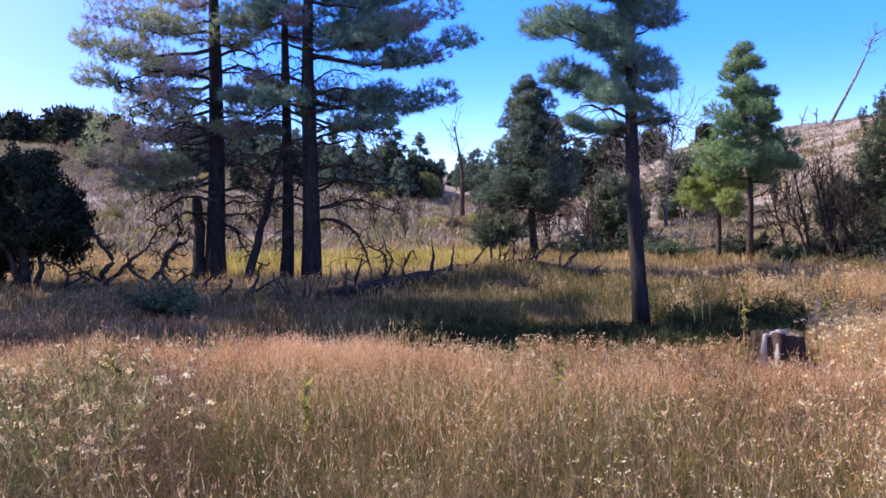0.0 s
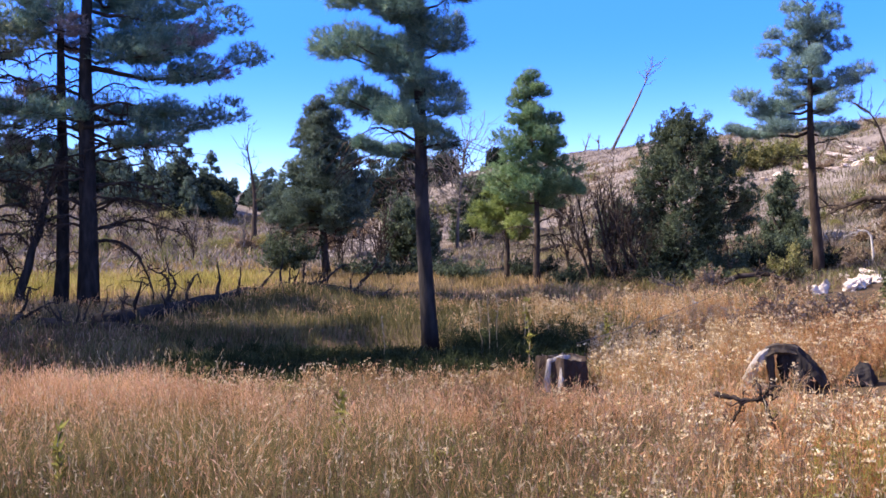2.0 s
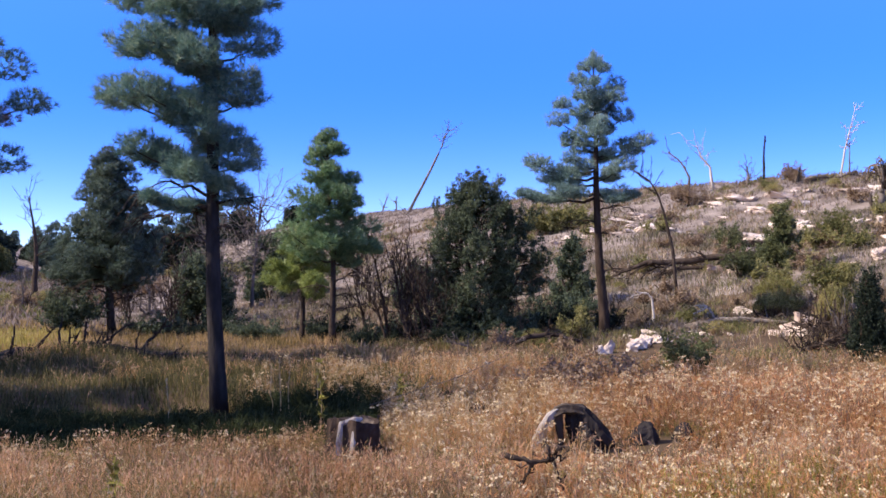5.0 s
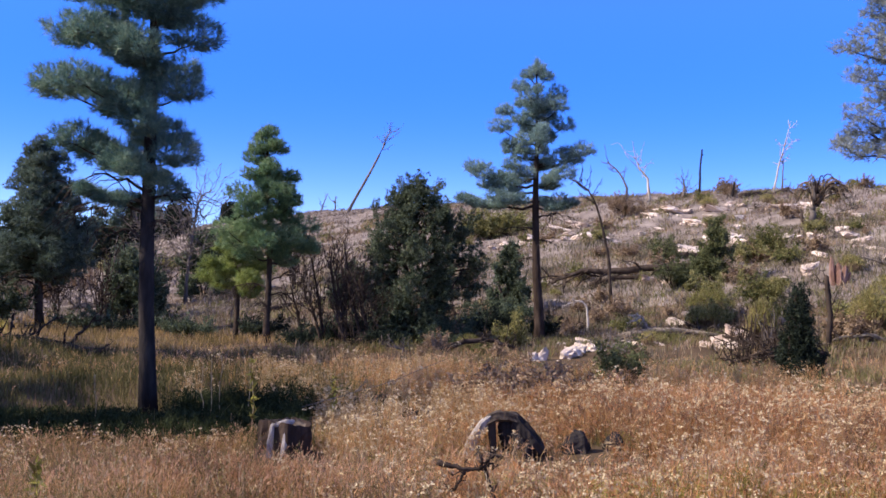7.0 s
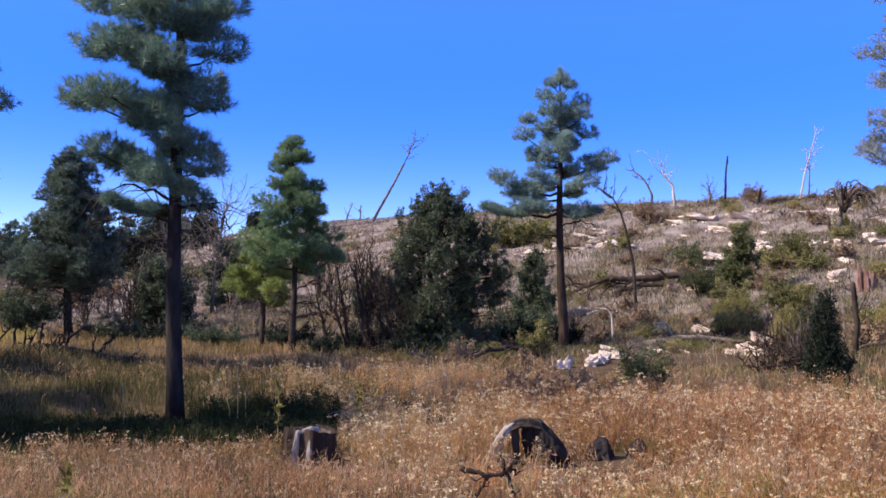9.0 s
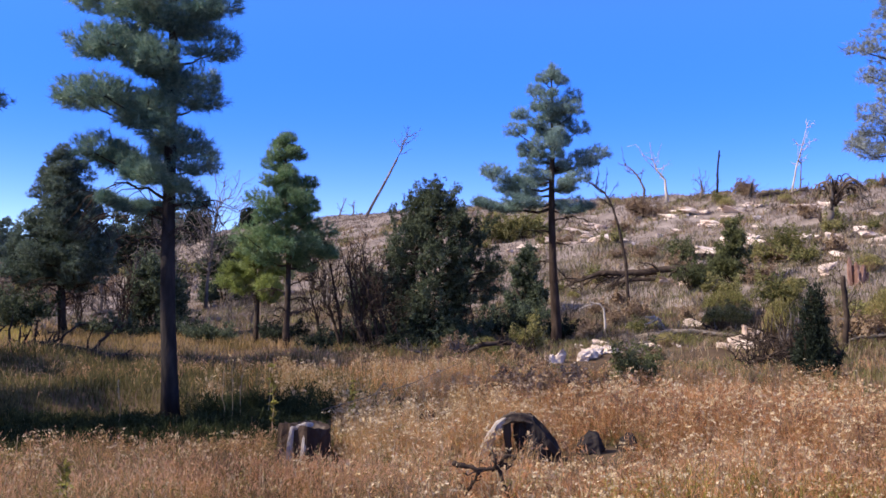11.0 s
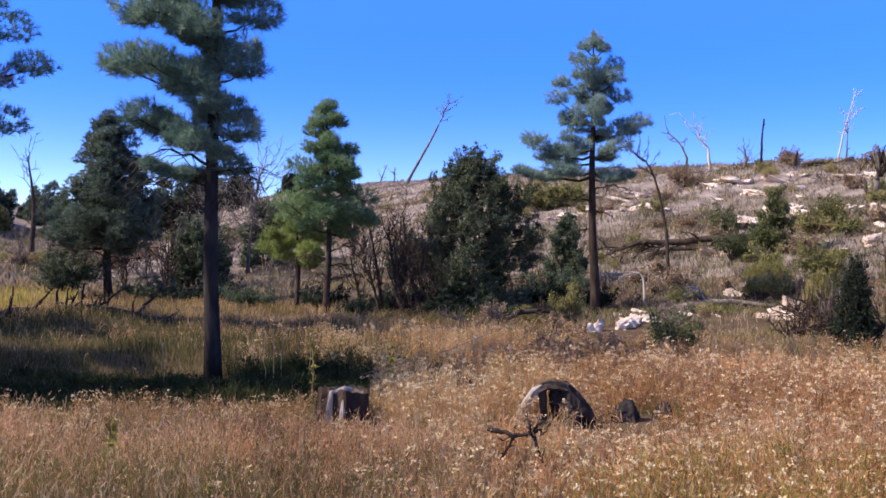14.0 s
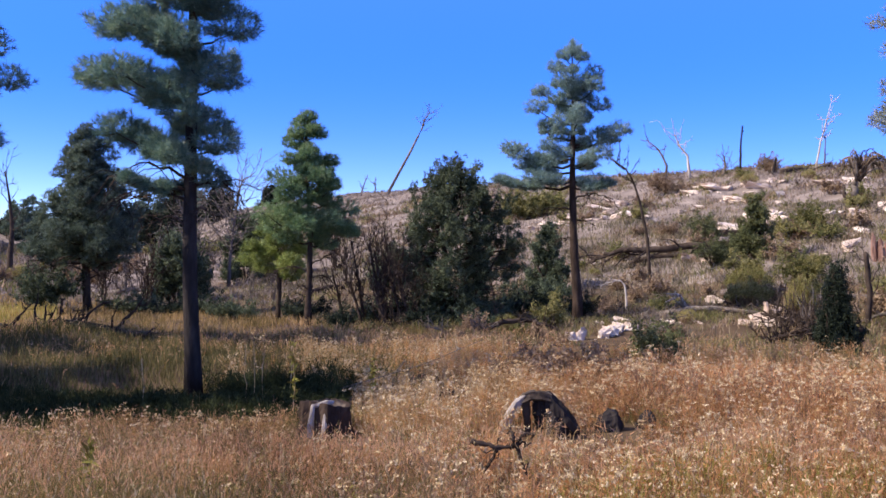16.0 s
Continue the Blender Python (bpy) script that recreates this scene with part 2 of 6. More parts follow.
gx, gy = axis(301, 75, 1500), axis(301, 75, 1500) + 40
X, Y = np.meshgrid(gx, gy)
I = np.arange(301 * 301).reshape(301, 301)
A, B, C, D = I[:-1, :-1].ravel(), I[:-1, 1:].ravel(), I[1:, 1:].ravel(), I[1:, :-1].ravel()
verts, faces = np.stack([X, Y, ground_z(X, Y)], -1).reshape(-1, 3), np.concatenate([np.stack([A, B, C], 1), np.stack([A, C, D], 1)])
fx, fy = verts[faces].mean(1)[:, 0], verts[faces].mean(1)[:, 1]
slope = (0.907 * fx + 0.422 * fy + 1.3 * np.sin(0.9 * fx + 1.7 * fy) > 28.0) | (fy > 40 + 2 * np.sin(fx)) | (np.abs(fx) > 60)
ground = new("ground", mesh("ground", [(verts, faces[~slope], 0), (verts, faces[slope], 1)], [M_SOIL, M_HILLSOIL], True))
tagged(ground, "dry sandy soil under a grassy meadow and slopes", "ground", kind="structure")


# ---- building blocks ----
def rng(seed):
    return np.random.default_rng(seed)


def unit(v):
    return v / np.maximum(np.linalg.norm(v, axis=-1, keepdims=True), 1e-9)


def tube(pts, radii, n=7, ragged=0.0, seed=0):
    """A tapering limb along points."""
    pts, radii = np.asarray(pts, float), np.asarray(radii, float)
    d = unit(np.gradient(pts, axis=0))
    ref = np.where(np.abs(d[:, 2:3]) > 0.9, np.array([[1.0, 0, 0]]), np.array([[0, 0, 1.0]]))
    a = unit(np.cross(d, ref))
    b = np.cross(d, a)
    th = np.arange(n) * 2 * np.pi / n
    r = radii[:, None] * (1 + ragged * rng(seed).normal(size=(len(pts), n)))
    v = pts[:, None] + r[..., None] * (np.cos(th)[None, :, None] * a[:, None] + np.sin(th)[None, :, None] * b[:, None])
    v = np.concatenate([v.reshape(-1, 3), pts[:1], pts[-1:] + d[-1:] * radii[-1]])
    f = []
    for i in range(len(pts) - 1):
        for j in range(n):
            p, q = i * n + j, i * n + (j + 1) % n
            f += [(p, p + n, q + n), (p, q + n, q)]
    last = (len(pts) - 1) * n
    for j in range(n):
        f += [(len(v) - 2, j, (j + 1) % n), (len(v) - 1, last + (j + 1) % n, last + j)]
    return v, np.array(f)


def merge(pieces):
    vs, fs, off = [], [], 0
    for v, f in pieces:
        vs.append(v)
        fs.append(np.asarray(f) + off)
        off += len(v)
    return np.concatenate(vs), np.concatenate(fs)


def bow(a, b, sag, n=6, kink=0.0, seed=0):
    """Points from a to b that sag below (or rise above, if negative) the straight line."""
    u = np.linspace(0, 1, n)[:, None]
    p = np.asarray(a, float) * (1 - u) + np.asarray(b, float) * u
    p[:, 2] -= sag * (4 * u * (1 - u))[:, 0]
    if kink:
        p[1:-1] += rng(seed).normal(size=(n - 2, 3)) * kink
    return p


def slivers(root, tip, width, seed):
    """Thin triangles from root to tip."""
    side = unit(np.cross(tip - root, rng(seed).normal(size=root.shape))) * np.asarray(width).reshape(-1, 1)
    n = len(root)
    v = np.stack([root - side, root + side, tip], 1).reshape(-1, 3)
    return v, np.arange(3 * n).reshape(-1, 3)


def tufts(centres, ways, length, width, k, seed):
    """Bundles of k needles at each centre, spread round each way."""
    r = rng(seed)
    c = np.repeat(centres, k, 0)
    w = np.repeat(unit(ways), k, 0)
    d = unit(w * 0.8 + unit(r.normal(size=c.shape)) * 0.8)
    root = c - w * r.random((len(c), 1)) * length * 0.5
    return slivers(root, root + d * length * r.uniform(0.7, 1.15, (len(c), 1)), width, seed + 1)


def leaves(centres, size, k, seed):
    """Small clumps of k leaf sprays around each centre."""
    r = rng(seed)
    c = np.repeat(centres, k, 0)
    d = unit(r.normal(size=c.shape) + np.array([0, 0, 0.35]))
    root = c + r.normal(size=c.shape) * size * 0.5
    tip = root + d * size * r.uniform(0.6, 1.3, (len(c), 1))
    return slivers(root, tip, size * 0.28 * r.uniform(0.7, 1.3, len(c)), seed + 1)


def pine(name, x, y, h, r0, limbs, label, turn=0.0, lean=(0.0, 0.0), bark=None, needle=None, seed=0, needles=44, length=0.17, width=0.005, density=1.0, bare=(), group="", dry=0.0, sway=0.04, twigs=True, foot=0.0):
    """limbs: (height on the trunk, sideways, depth, height of the tip, foliage radius). bare: the same without foliage."""
    r = rng(seed)
    tree = thing(name, x, y, label, "tree", group, turn, 0.12 - foot)
    u = np.linspace(0, 1, 12)
    axis_pts = np.stack([lean[0] * u + sway * np.sin(u * 7 + seed), lean[1] * u + sway * np.cos(u * 6 + seed), (h + foot) * u - foot], 1)
    axis_pts[0, :2] = 0
    rad = r0 * (1 - u) ** 0.8 * 0.94 + 0.012
    rad[0] *= 1.22

    def on_trunk(z):
        w = min(max((z + foot) / (h + foot), 0), 1)
        return np.array([np.interp(w, u, axis_pts[:, 0]), np.interp(w, u, axis_pts[:, 1]), z])

    bark = bark or M_BARK
    part("trunk", [(*tube(axis_pts, rad, 10, 0.05, seed), 0)], bark, tree, smooth=True)
    limb_parts, cen, way, rust = [], [], [], []
    for i, (za, sx, sy, zt, size) in enumerate(limbs):
        a = on_trunk(za)
        b = a + np.array([sx, sy, zt - za])
        reach = np.hypot(sx, sy)
        wood = []
        limb_parts.append(wood)
        p = bow(a, b, 0.10 * reach, 7, 0.02 * reach, seed * 31 + i)
        rr = np.linspace(0.016 + 0.014 * reach, 0.006, 7)
        wood.append(tube(p, rr, 5))
        # dense rounded plumes sit on the outer part of the limb
        m = max(1, int(round(0.72 * reach / (0.8 * size))))
        along = unit(np.array([sx, sy, 0.0]))
        across = np.array([-along[1], along[0], 0.0])
        k = max(6, int(density * 400 * size))
        n = m * k
        u1 = np.linspace(1.0, 0.42, m) + r.normal(size=m) * 0.03 if m > 1 else np.array([0.9])
        spot = np.stack([np.interp(np.clip(u1, 0.2, 1), np.linspace(0, 1, 7), p[:, q]) for q in range(3)], 1)
        flank = np.where(np.arange(m) % 2, 1.0, -1.0) * r.uniform(0.1, 0.6, m) * size
        full = size * r.uniform(0.72, 1.08, m) * (0.75 + 0.3 * np.clip(u1, 0, 1))
        base = np.repeat(spot, k, 0)
        d = unit(r.normal(size=(n, 3)))
        lump = 1 + 0.16 * np.sin(d @ r.normal(size=3) * 3.2 + i) * np.sin(d @ r.normal(size=3) * 3.6)
        rad = np.repeat(full, k) * (0.4 + 0.6 * r.random(n) ** 0.5) * lump
        o = along * (d[:, 0:1] * 1.05) + across * (d[:, 1:2] * 0.9) + np.array([0, 0, 1.0]) * np.where(d[:, 2:3] < 0, d[:, 2:3] * 0.42, d[:, 2:3] * 0.78)
        c = base + across * np.repeat(flank, k)[:, None] + o * rad[:, None]
        c[:, 2] += 0.12 * size
        cen.append(c)
        rust.append(np.repeat(r.random(m) < dry, k))
        way.append(unit(o * 0.9 + along * 0.35 + np.array([0, 0, 0.5]) + r.normal(size=(n, 3)) * 0.3))
        if twigs:
            for j in range(0, n, 22):
                wood.append(tube(np.stack([base[j], (base[j] + c[j]) / 2 + np.array([0, 0, -0.02]), c[j]]), [0.007, 0.005, 0.003], 3))
    for i, (za, sx, sy, zt) in enumerate(bare):
        a = on_trunk(za)
        b = a + np.array([sx, sy, zt - za])
        reach = np.hypot(sx, sy)
        wood = []
        limb_parts.append(wood)
        p = bow(a, b, -0.16 * reach, 8, 0.03 * reach, seed * 17 + i)
        wood.append(tube(p, np.linspace(0.014 + 0.012 * reach, 0.004, 8), 5))
        for j in range(int(9 + 9 * reach)):
            k = r.integers(2, 8)
            q = p[k] + np.array([r.normal() * 0.3 + 0.12 * sx, r.normal() * 0.3, -r.uniform(0.05, 0.55)]) * min(1, reach)
            wood.append(tube(bow(p[k], q, -0.05, 4, 0.03, i * 50 + j), [0.009, 0.007, 0.005, 0.004], 3))
    rind = M_TWIG if bark is M_BARK else bark
    if twigs:
        for i, wood in enumerate(limb_parts):
            limb = part("limb", [(*merge(wood), 0)], rind, tree, smooth=True)
            if i < len(cen):
                rusty = rust[i]
                geo = [(*tufts(cen[i][sel], way[i][sel], length, width, needles, seed + 97 * i + k), k) for k, sel in enumerate((~rusty, rusty)) if sel.any()]
                part("foliage", geo, [needle or M_NEEDLE, M_NEEDLE_DRY], limb)
        cen = []
    if cen:
        cen, way = np.concatenate(cen), np.concatenate(way)
        geo = []
        rusty = np.concatenate(rust)
        for k, sel in enumerate((~rusty, rusty)):
            if sel.any():
                geo.append((*tufts(cen[sel], way[sel], length, width, needles, seed + k), k))
        part("crown", geo, [needle or M_NEEDLE, M_NEEDLE_DRY], tree)
    return tree


def whorls(h, base, radius, n, seed, top=0.12, power=0.8, size=0.3, rise=0.15):
    """Limbs for a regular crown that narrows upwards."""
    r = rng(seed)
    out = []
    for i in range(n):
        f = (i + r.random()) / n
        z = base + (h - base - top) * f
        reach = radius * (1 - f) ** power * r.uniform(0.65, 1.15) + 0.12
        a = i * 2.4 + r.normal() * 0.5
        out.append((z, reach * math.cos(a), reach * math.sin(a), min(h + 0.05, z + reach * rise + r.normal() * 0.06), size * (0.55 + 0.45 * (1 - f))))
    out.append((h - 0.15, 0.03, 0.0, h + 0.02, size * 0.7))
    return out


def bushy(name, x, y, lobes, stems, label, category="tree", leaf=None, bark=None, seed=0, clumps=1.0, size=0.09, k=12, turn=0.0, group="", hollow=0.55, sink=0.05, scale=1.0):
    """A juniper, pinyon or shrub: stems and lobes (x, y, z, rx, ry, rz) filled with sprays."""
    r = rng(seed)
    tree = thing(name, x, y, label, category, group, turn, sink, scale)
    wood = []
    for i, (bx, by, tx, ty, tz, rad) in enumerate(stems):
        p = bow((bx, by, 0), (tx, ty, tz), -0.06 * tz, 7, 0.03 * tz ** 0.5, seed * 7 + i)
        part("stem", [(*tube(p, np.linspace(rad, rad * 0.25, 7), 7, 0.08, seed + i), 0)], bark or M_TWIG, tree, smooth=True)
    cen = []
    for i, (lx, ly, lz, rx, ry, rz) in enumerate(lobes):
        n = int(clumps * 170 * (rx * ry + ry * rz + rx * rz) ** 0.9) + 4
        d = unit(r.normal(size=(n, 3)))
        rad = (hollow + (1 - hollow) * r.random((n, 1))) * (1 + 0.16 * r.normal(size=(n, 1)))
        swell = 1 + 0.35 * np.sin(d @ r.normal(size=3) * 3.0 + i) * np.sin(d @ r.normal(size=3) * 4.0)
        lobe = np.array([lx, ly, lz]) + d * rad * swell[:, None] * np.array([rx, ry, rz])
        cen.append(lobe)
        m = n // 3
        s = np.array([lx, ly, lz]) + unit(r.normal(size=(m // 6 + 1, 3)) + np.array([0, 0, 0.5])) * np.array([rx, ry, rz]) * 0.9
        s = np.repeat(s, 6, 0) + np.tile(np.linspace(0, 1, 6), m // 6 + 1)[:, None] * (unit(s - np.array([lx, ly, lz])) + np.array([0, 0, 0.9])).repeat(6, 0) * 0.24 * (0.4 + rx)
        cen.append(s + r.normal(size=s.shape) * 0.03)
        for j in range(2 if size < 0.2 else 0):
            c = lobe[r.integers(n)]
            root = np.array([lx * 0.4, ly * 0.4, max(0.05, lz - 0.8 * rz)])
            wood.append(tube(bow(root, c, -0.03, 5, 0.03, seed + j), np.linspace(0.022, 0.004, 5) * (0.6 + 0.5 * rx), 4))
    if wood:
        part("twigwork", [(*merge(wood), 0)], bark or M_TWIG, tree, smooth=True)["kind"] = "stuff"
    cen = np.concatenate(cen)
    cen[:, 2] = np.maximum(cen[:, 2], 0.03)
    part("crown" if category == "tree" else "foliage", [(*leaves(cen, size, k, seed + 3), 0)], leaf or M_JUNIPER, tree)
    return tree


def dead_wood(name, x, y, path, radii, label, category="dead tree", n=10, spread=0.5, seed=0, wood=None, group="", turn=0.0, rise=0.3, sink=0.05, start=0.3, fine=4, upright=False, scale=1.0, stout=1.0):
    """A bare trunk or log along a path, with broken branches that fork once."""
    r = rng(seed)
    tree = thing(name, x, y, label, category, group, turn, sink, scale)
    path = np.asarray(path, float)
    u0 = np.linspace(0, 1, len(path))
    u = np.linspace(0, 1, 10)
    p = np.stack([np.interp(u, u0, path[:, k]) for k in range(3)], 1)
    p[1:-1] += r.normal(size=(8, 3)) * radii[0] * 0.14
    length = np.linalg.norm(path[-1] - path[0])
    part("trunk", [(*tube(p, np.linspace(radii[0], radii[1], 10), 8, 0.07, seed), 0)], wood or M_DEAD, tree, smooth=True)
    fat = max(1.0, min(2.4, math.hypot(x, y) / 20))
    way = unit(path[-1] - path[0])
    for i in range(n):
        w = start + (1 - start) * r.random()
        a = np.array([np.interp(w, u, p[:, k]) for k in range(3)])
        rad = radii[0] + (radii[1] - radii[0]) * w
        d = unit(r.normal(size=3) + (np.array([0, 0, 2.2]) if upright else way * 0.6))
        if d[2] < -0.2 and not upright:
            d[2] *= -0.5
        reach = spread * r.uniform(0.35, 1.1)
        b = a + d * reach + np.array([0, 0, rise * reach])
        q = bow(a, b, 0.12 * reach, 6, 0.04 * reach, seed * 13 + i)
        twigs = [tube(q, np.linspace(max(0.34 * rad, 0.009 * fat) * stout, 0.004 * fat * stout, 6), 5)]
        for j in range(fine):
            k = r.integers(2, 6)
            e = q[k] + unit(d + r.normal(size=3) * 0.9) * reach * r.uniform(0.2, 0.45)
            twigs.append(tube(bow(q[k], e, 0.02, 4, 0.02, i * 9 + j), np.array([0.006, 0.005, 0.004, 0.002]) * fat, 3))
        part("branch", [(*merge(twigs), 0)], wood or M_DEAD, tree, smooth=True)
    return tree


def crooked(name, x, y, label, lines, rad, category="branch", wood=None, twigs=5, seed=0, group="", depth=0.12, turn=None):
    """Bent bare limbs: each line is a row of (across, up) knees, rounded off, with short twigs."""
    r = rng(seed)
    ob = thing(name, x, y, label, category, group, math.degrees(math.atan2(-x, y)) if turn is None else turn, 0.0)
    for i, line in enumerate(lines):
        part("branch", [(*limb(line, rad * (1 if i == 0 else 0.75), twigs, r, depth), 0)], wood or M_TWIG, ob, smooth=True)
    return ob


def limb(line, rad, twigs, r, depth=0.12, hang=0.0):
    """One rounded, tapering bent limb with twigs; hang makes the twigs droop."""
    k = np.array([(a, r.normal() * depth, b) for a, b in line], float)
    u = np.linspace(0, len(k) - 1, 5 * len(k) - 4)
    i = np.minimum(u.astype(int), len(k) - 2)
    m = np.gradient(k, axis=0)
    t = (u - i)[:, None]
    p = (2 * t ** 3 - 3 * t ** 2 + 1) * k[i] + (t ** 3 - 2 * t ** 2 + t) * m[i] + (3 * t ** 2 - 2 * t ** 3) * k[i + 1] + (t ** 3 - t ** 2) * m[i + 1]
    p[1:-1] += r.normal(size=(len(p) - 2, 3)) * rad * 0.2
    wood = [tube(p, np.linspace(rad, rad * 0.3, len(p)), 6, 0.06, int(r.integers(999)))]
    span = np.linalg.norm(k[-1] - k[0])
    for j in range(twigs):
        q = int(r.integers(len(p) // 3, len(p)))
        e = p[q] + unit(r.normal(size=3) + np.array([0, 0, -hang])) * span * r.uniform(0.12, 0.34)
        w = bow(p[q], e, 0.04 * span * (1 if hang == 0 else -1), 4, 0.015, int(r.integers(999)))
        wood.append(tube(w, np.array([0.4, 0.3, 0.22, 0.12]) * rad, 3))
        for s in range(2):
            e2 = w[2] + unit(r.normal(size=3) + np.array([0, 0, -hang])) * span * r.uniform(0.06, 0.16)
            wood.append(tube(np.stack([w[2], (w[2] + e2) / 2, e2]), np.array([0.22, 0.17, 0.1]) * rad, 3))
    return merge(wood)


def facing(x, y):
    """The turn that lays a thing's x axis across the line from the meadow's edge."""
    return math.degrees(math.atan2(-x, y))


# ---- the near pines ----
# the tall dark pine in the meadow
pine("pine_tree", 2.45, 15.39, 8.4, 0.12, [
    (3.24, -1.0, 0.1, 3.54, 0.48), (3.27, -0.85, 0.6, 3.57, 0.34), (2.77, -0.85, -0.2, 2.9, 0.13), (2.82, -0.4, 0.5, 2.82, 0.15), (3.02, -0.1, -0.5, 3.17, 0.3),
    (3.92, -1.22, -0.15, 4.28, 0.54), (4.02, -0.85, -0.6, 4.22, 0.44), (4.12, -0.85, 0.6, 4.44, 0.4), (4.72, -0.95, -0.1, 5.02, 0.54), (4.92, -0.75, 0.6, 5.32, 0.4), (4.62, -0.7, -0.6, 4.92, 0.38),
    (3.27, 0.37, 0, 3.40, 0.46), (2.87, 0.29, 0.15, 2.90, 0.26), (4.12, 0.42, -0.1, 4.27, 0.46), (4.82, 0.55, 0.1, 5.07, 0.5), (5.22, 0.47, -0.4, 5.47, 0.36), (3.67, -0.05, -0.55, 3.77, 0.42), (4.47, -0.15, -0.7, 4.72, 0.4),
    (3.62, 0.15, 0.6, 3.77, 0.36), (4.37, 0.2, 0.7, 4.62, 0.4), (5.12, 0, -0.6, 5.32, 0.42), (5.5, -1.0, 0.1, 5.7, 0.5), (5.55, 0.57, 0.1, 5.75, 0.46), (5.3, -0.3, -0.75, 5.5, 0.44), (5.9, 0.19, 0.8, 6.2, 0.4), (5.9, -0.95, 0.1, 6.25, 0.44), (6.3, 0.47, -0.2, 6.6, 0.42), (6.5, -0.75, -0.3, 6.9, 0.42),
    (6.9, 0.37, 0.2, 7.3, 0.4), (7.2, -0.5, 0.2, 7.6, 0.4), (7.5, 0.28, -0.2, 7.9, 0.36), (7.7, -0.2, -0.1, 8.15, 0.36), (8.1, 0.0, 0.05, 8.5, 0.34)],
    "tall pine with dark bark and tufted green boughs in the grass", facing(2.45, 15.39), (-0.2, 0.0), foot=0.27, seed=3, density=1.2, needles=15, length=0.13, width=0.0042,
    bare=[(2.75, -0.9, -0.2, 2.6), (2.9, -1.0, 0.3, 3.0), (2.55, -0.75, 0.2, 2.65), (2.2, -0.7, 0.1, 2.35), (2.8, 0.7, -0.2, 2.7), (3.1, 0.5, 0.4, 3.0), (2.45, 0.35, -0.3, 2.4)])
# the young bright pine at the foot of the slope, and a smaller one behind it
pine("pine_tree", 6.8, 25.92, 5.2, 0.085, whorls(5.2, 2.0, 0.92, 34, 45, size=0.42, power=0.7, rise=0.3), "young pine with bright green needles at the foot of the slope",
     facing(6.8, 25.92), (-0.1, 0), M_TWIG, M_NEEDLE_YOUNG, 5, needles=10, density=1.0, length=0.13, width=0.007, bare=[(1.4, -0.7, 0.1, 1.5), (1.2, 0.6, 0.2, 1.3), (1.6, 0.8, -0.2, 1.7), (1.0, -0.4, -0.3, 1.0)])
pine("pine_tree", 6.55, 28.3, 3.0, 0.07, whorls(3.0, 1.3, 0.95, 14, 6, size=0.4), "small pine sapling beside a taller young pine", 0, (0, 0), M_TWIG, M_NEEDLE_SAPLING, 6, needles=10, length=0.13, width=0.008)
# the slender pine in front of the rocky hill
pine("pine_tree", 12.66, 22.95, 6.75, 0.125, [(3.5, -1.9, 0.1, 3.66, 0.21), (3.45, 0.9, -0.2, 3.5, 0.17), (3.6, -0.9, -0.7, 3.65, 0.26), (3.6, 0.5, 0.7, 3.65, 0.26), (3.8, -1.2, 0.3, 4.0, 0.3), (3.95, 0.7, -0.5, 4.15, 0.32),
    (4.0, -1.5, -0.2, 4.35, 0.36), (4.4, 0.7, 0.3, 4.75, 0.32), (4.45, 1.12, -0.1, 4.75, 0.36), (4.6, -0.7, 0.5, 4.9, 0.32), (4.7, 0.1, -0.8, 5.0, 0.34), (4.95, -0.9, -0.1, 5.35, 0.34), (5.05, 0.65, 0.1, 5.4, 0.32), (5.2, 0.0, 0.6, 5.5, 0.3),
    (5.4, -0.85, 0.2, 5.8, 0.32), (5.5, 0.5, -0.2, 5.8, 0.30), (5.65, -0.2, -0.5, 6.0, 0.3), (5.9, 0.45, 0.2, 6.2, 0.28), (6.0, -0.45, 0.0, 6.4, 0.28), (6.35, 0.25, 0.0, 6.6, 0.24), (6.4, -0.25, 0.1, 6.7, 0.24), (6.6, 0.0, 0.0, 6.85, 0.24)] + whorls(6.75, 3.7, 0.75, 12, 9, size=0.3, power=0.7),
    "slender pine with red-brown trunk beside pale rocks", facing(12.66, 22.95), (-0.2, 0), M_BARK_RED, M_NEEDLE_PALE, 8, needles=10, length=0.13, width=0.006, density=0.8,
    bare=[(3.1, 0.9, 0.2, 3.2), (2.9, -0.8, 0.1, 2.8), (2.6, 0.5, -0.2, 2.5), (2.2, -0.4, 0.2, 2.1)])
# the thin-crowned pine at the edge of the view
pine("pine_tree", 15.9, 14.4, 9.5, 0.15, [(z - 0.2, -1.25 + 0.3 * math.sin(z * 4), 0.4 * math.sin(z * 7), z, 0.30) for z in np.arange(4.2, 9.0, 0.36)] + whorls(9.5, 4.0, 1.5, 52, 11, size=0.30, power=0.5, rise=0.2), "pine with sparse grey-green tufts above brushy slope", facing(15.9, 14.4), (0.1, 0), M_BARK_RED, M_NEEDLE_GREY, 11, needles=8, density=0.42, width=0.006, length=0.12)
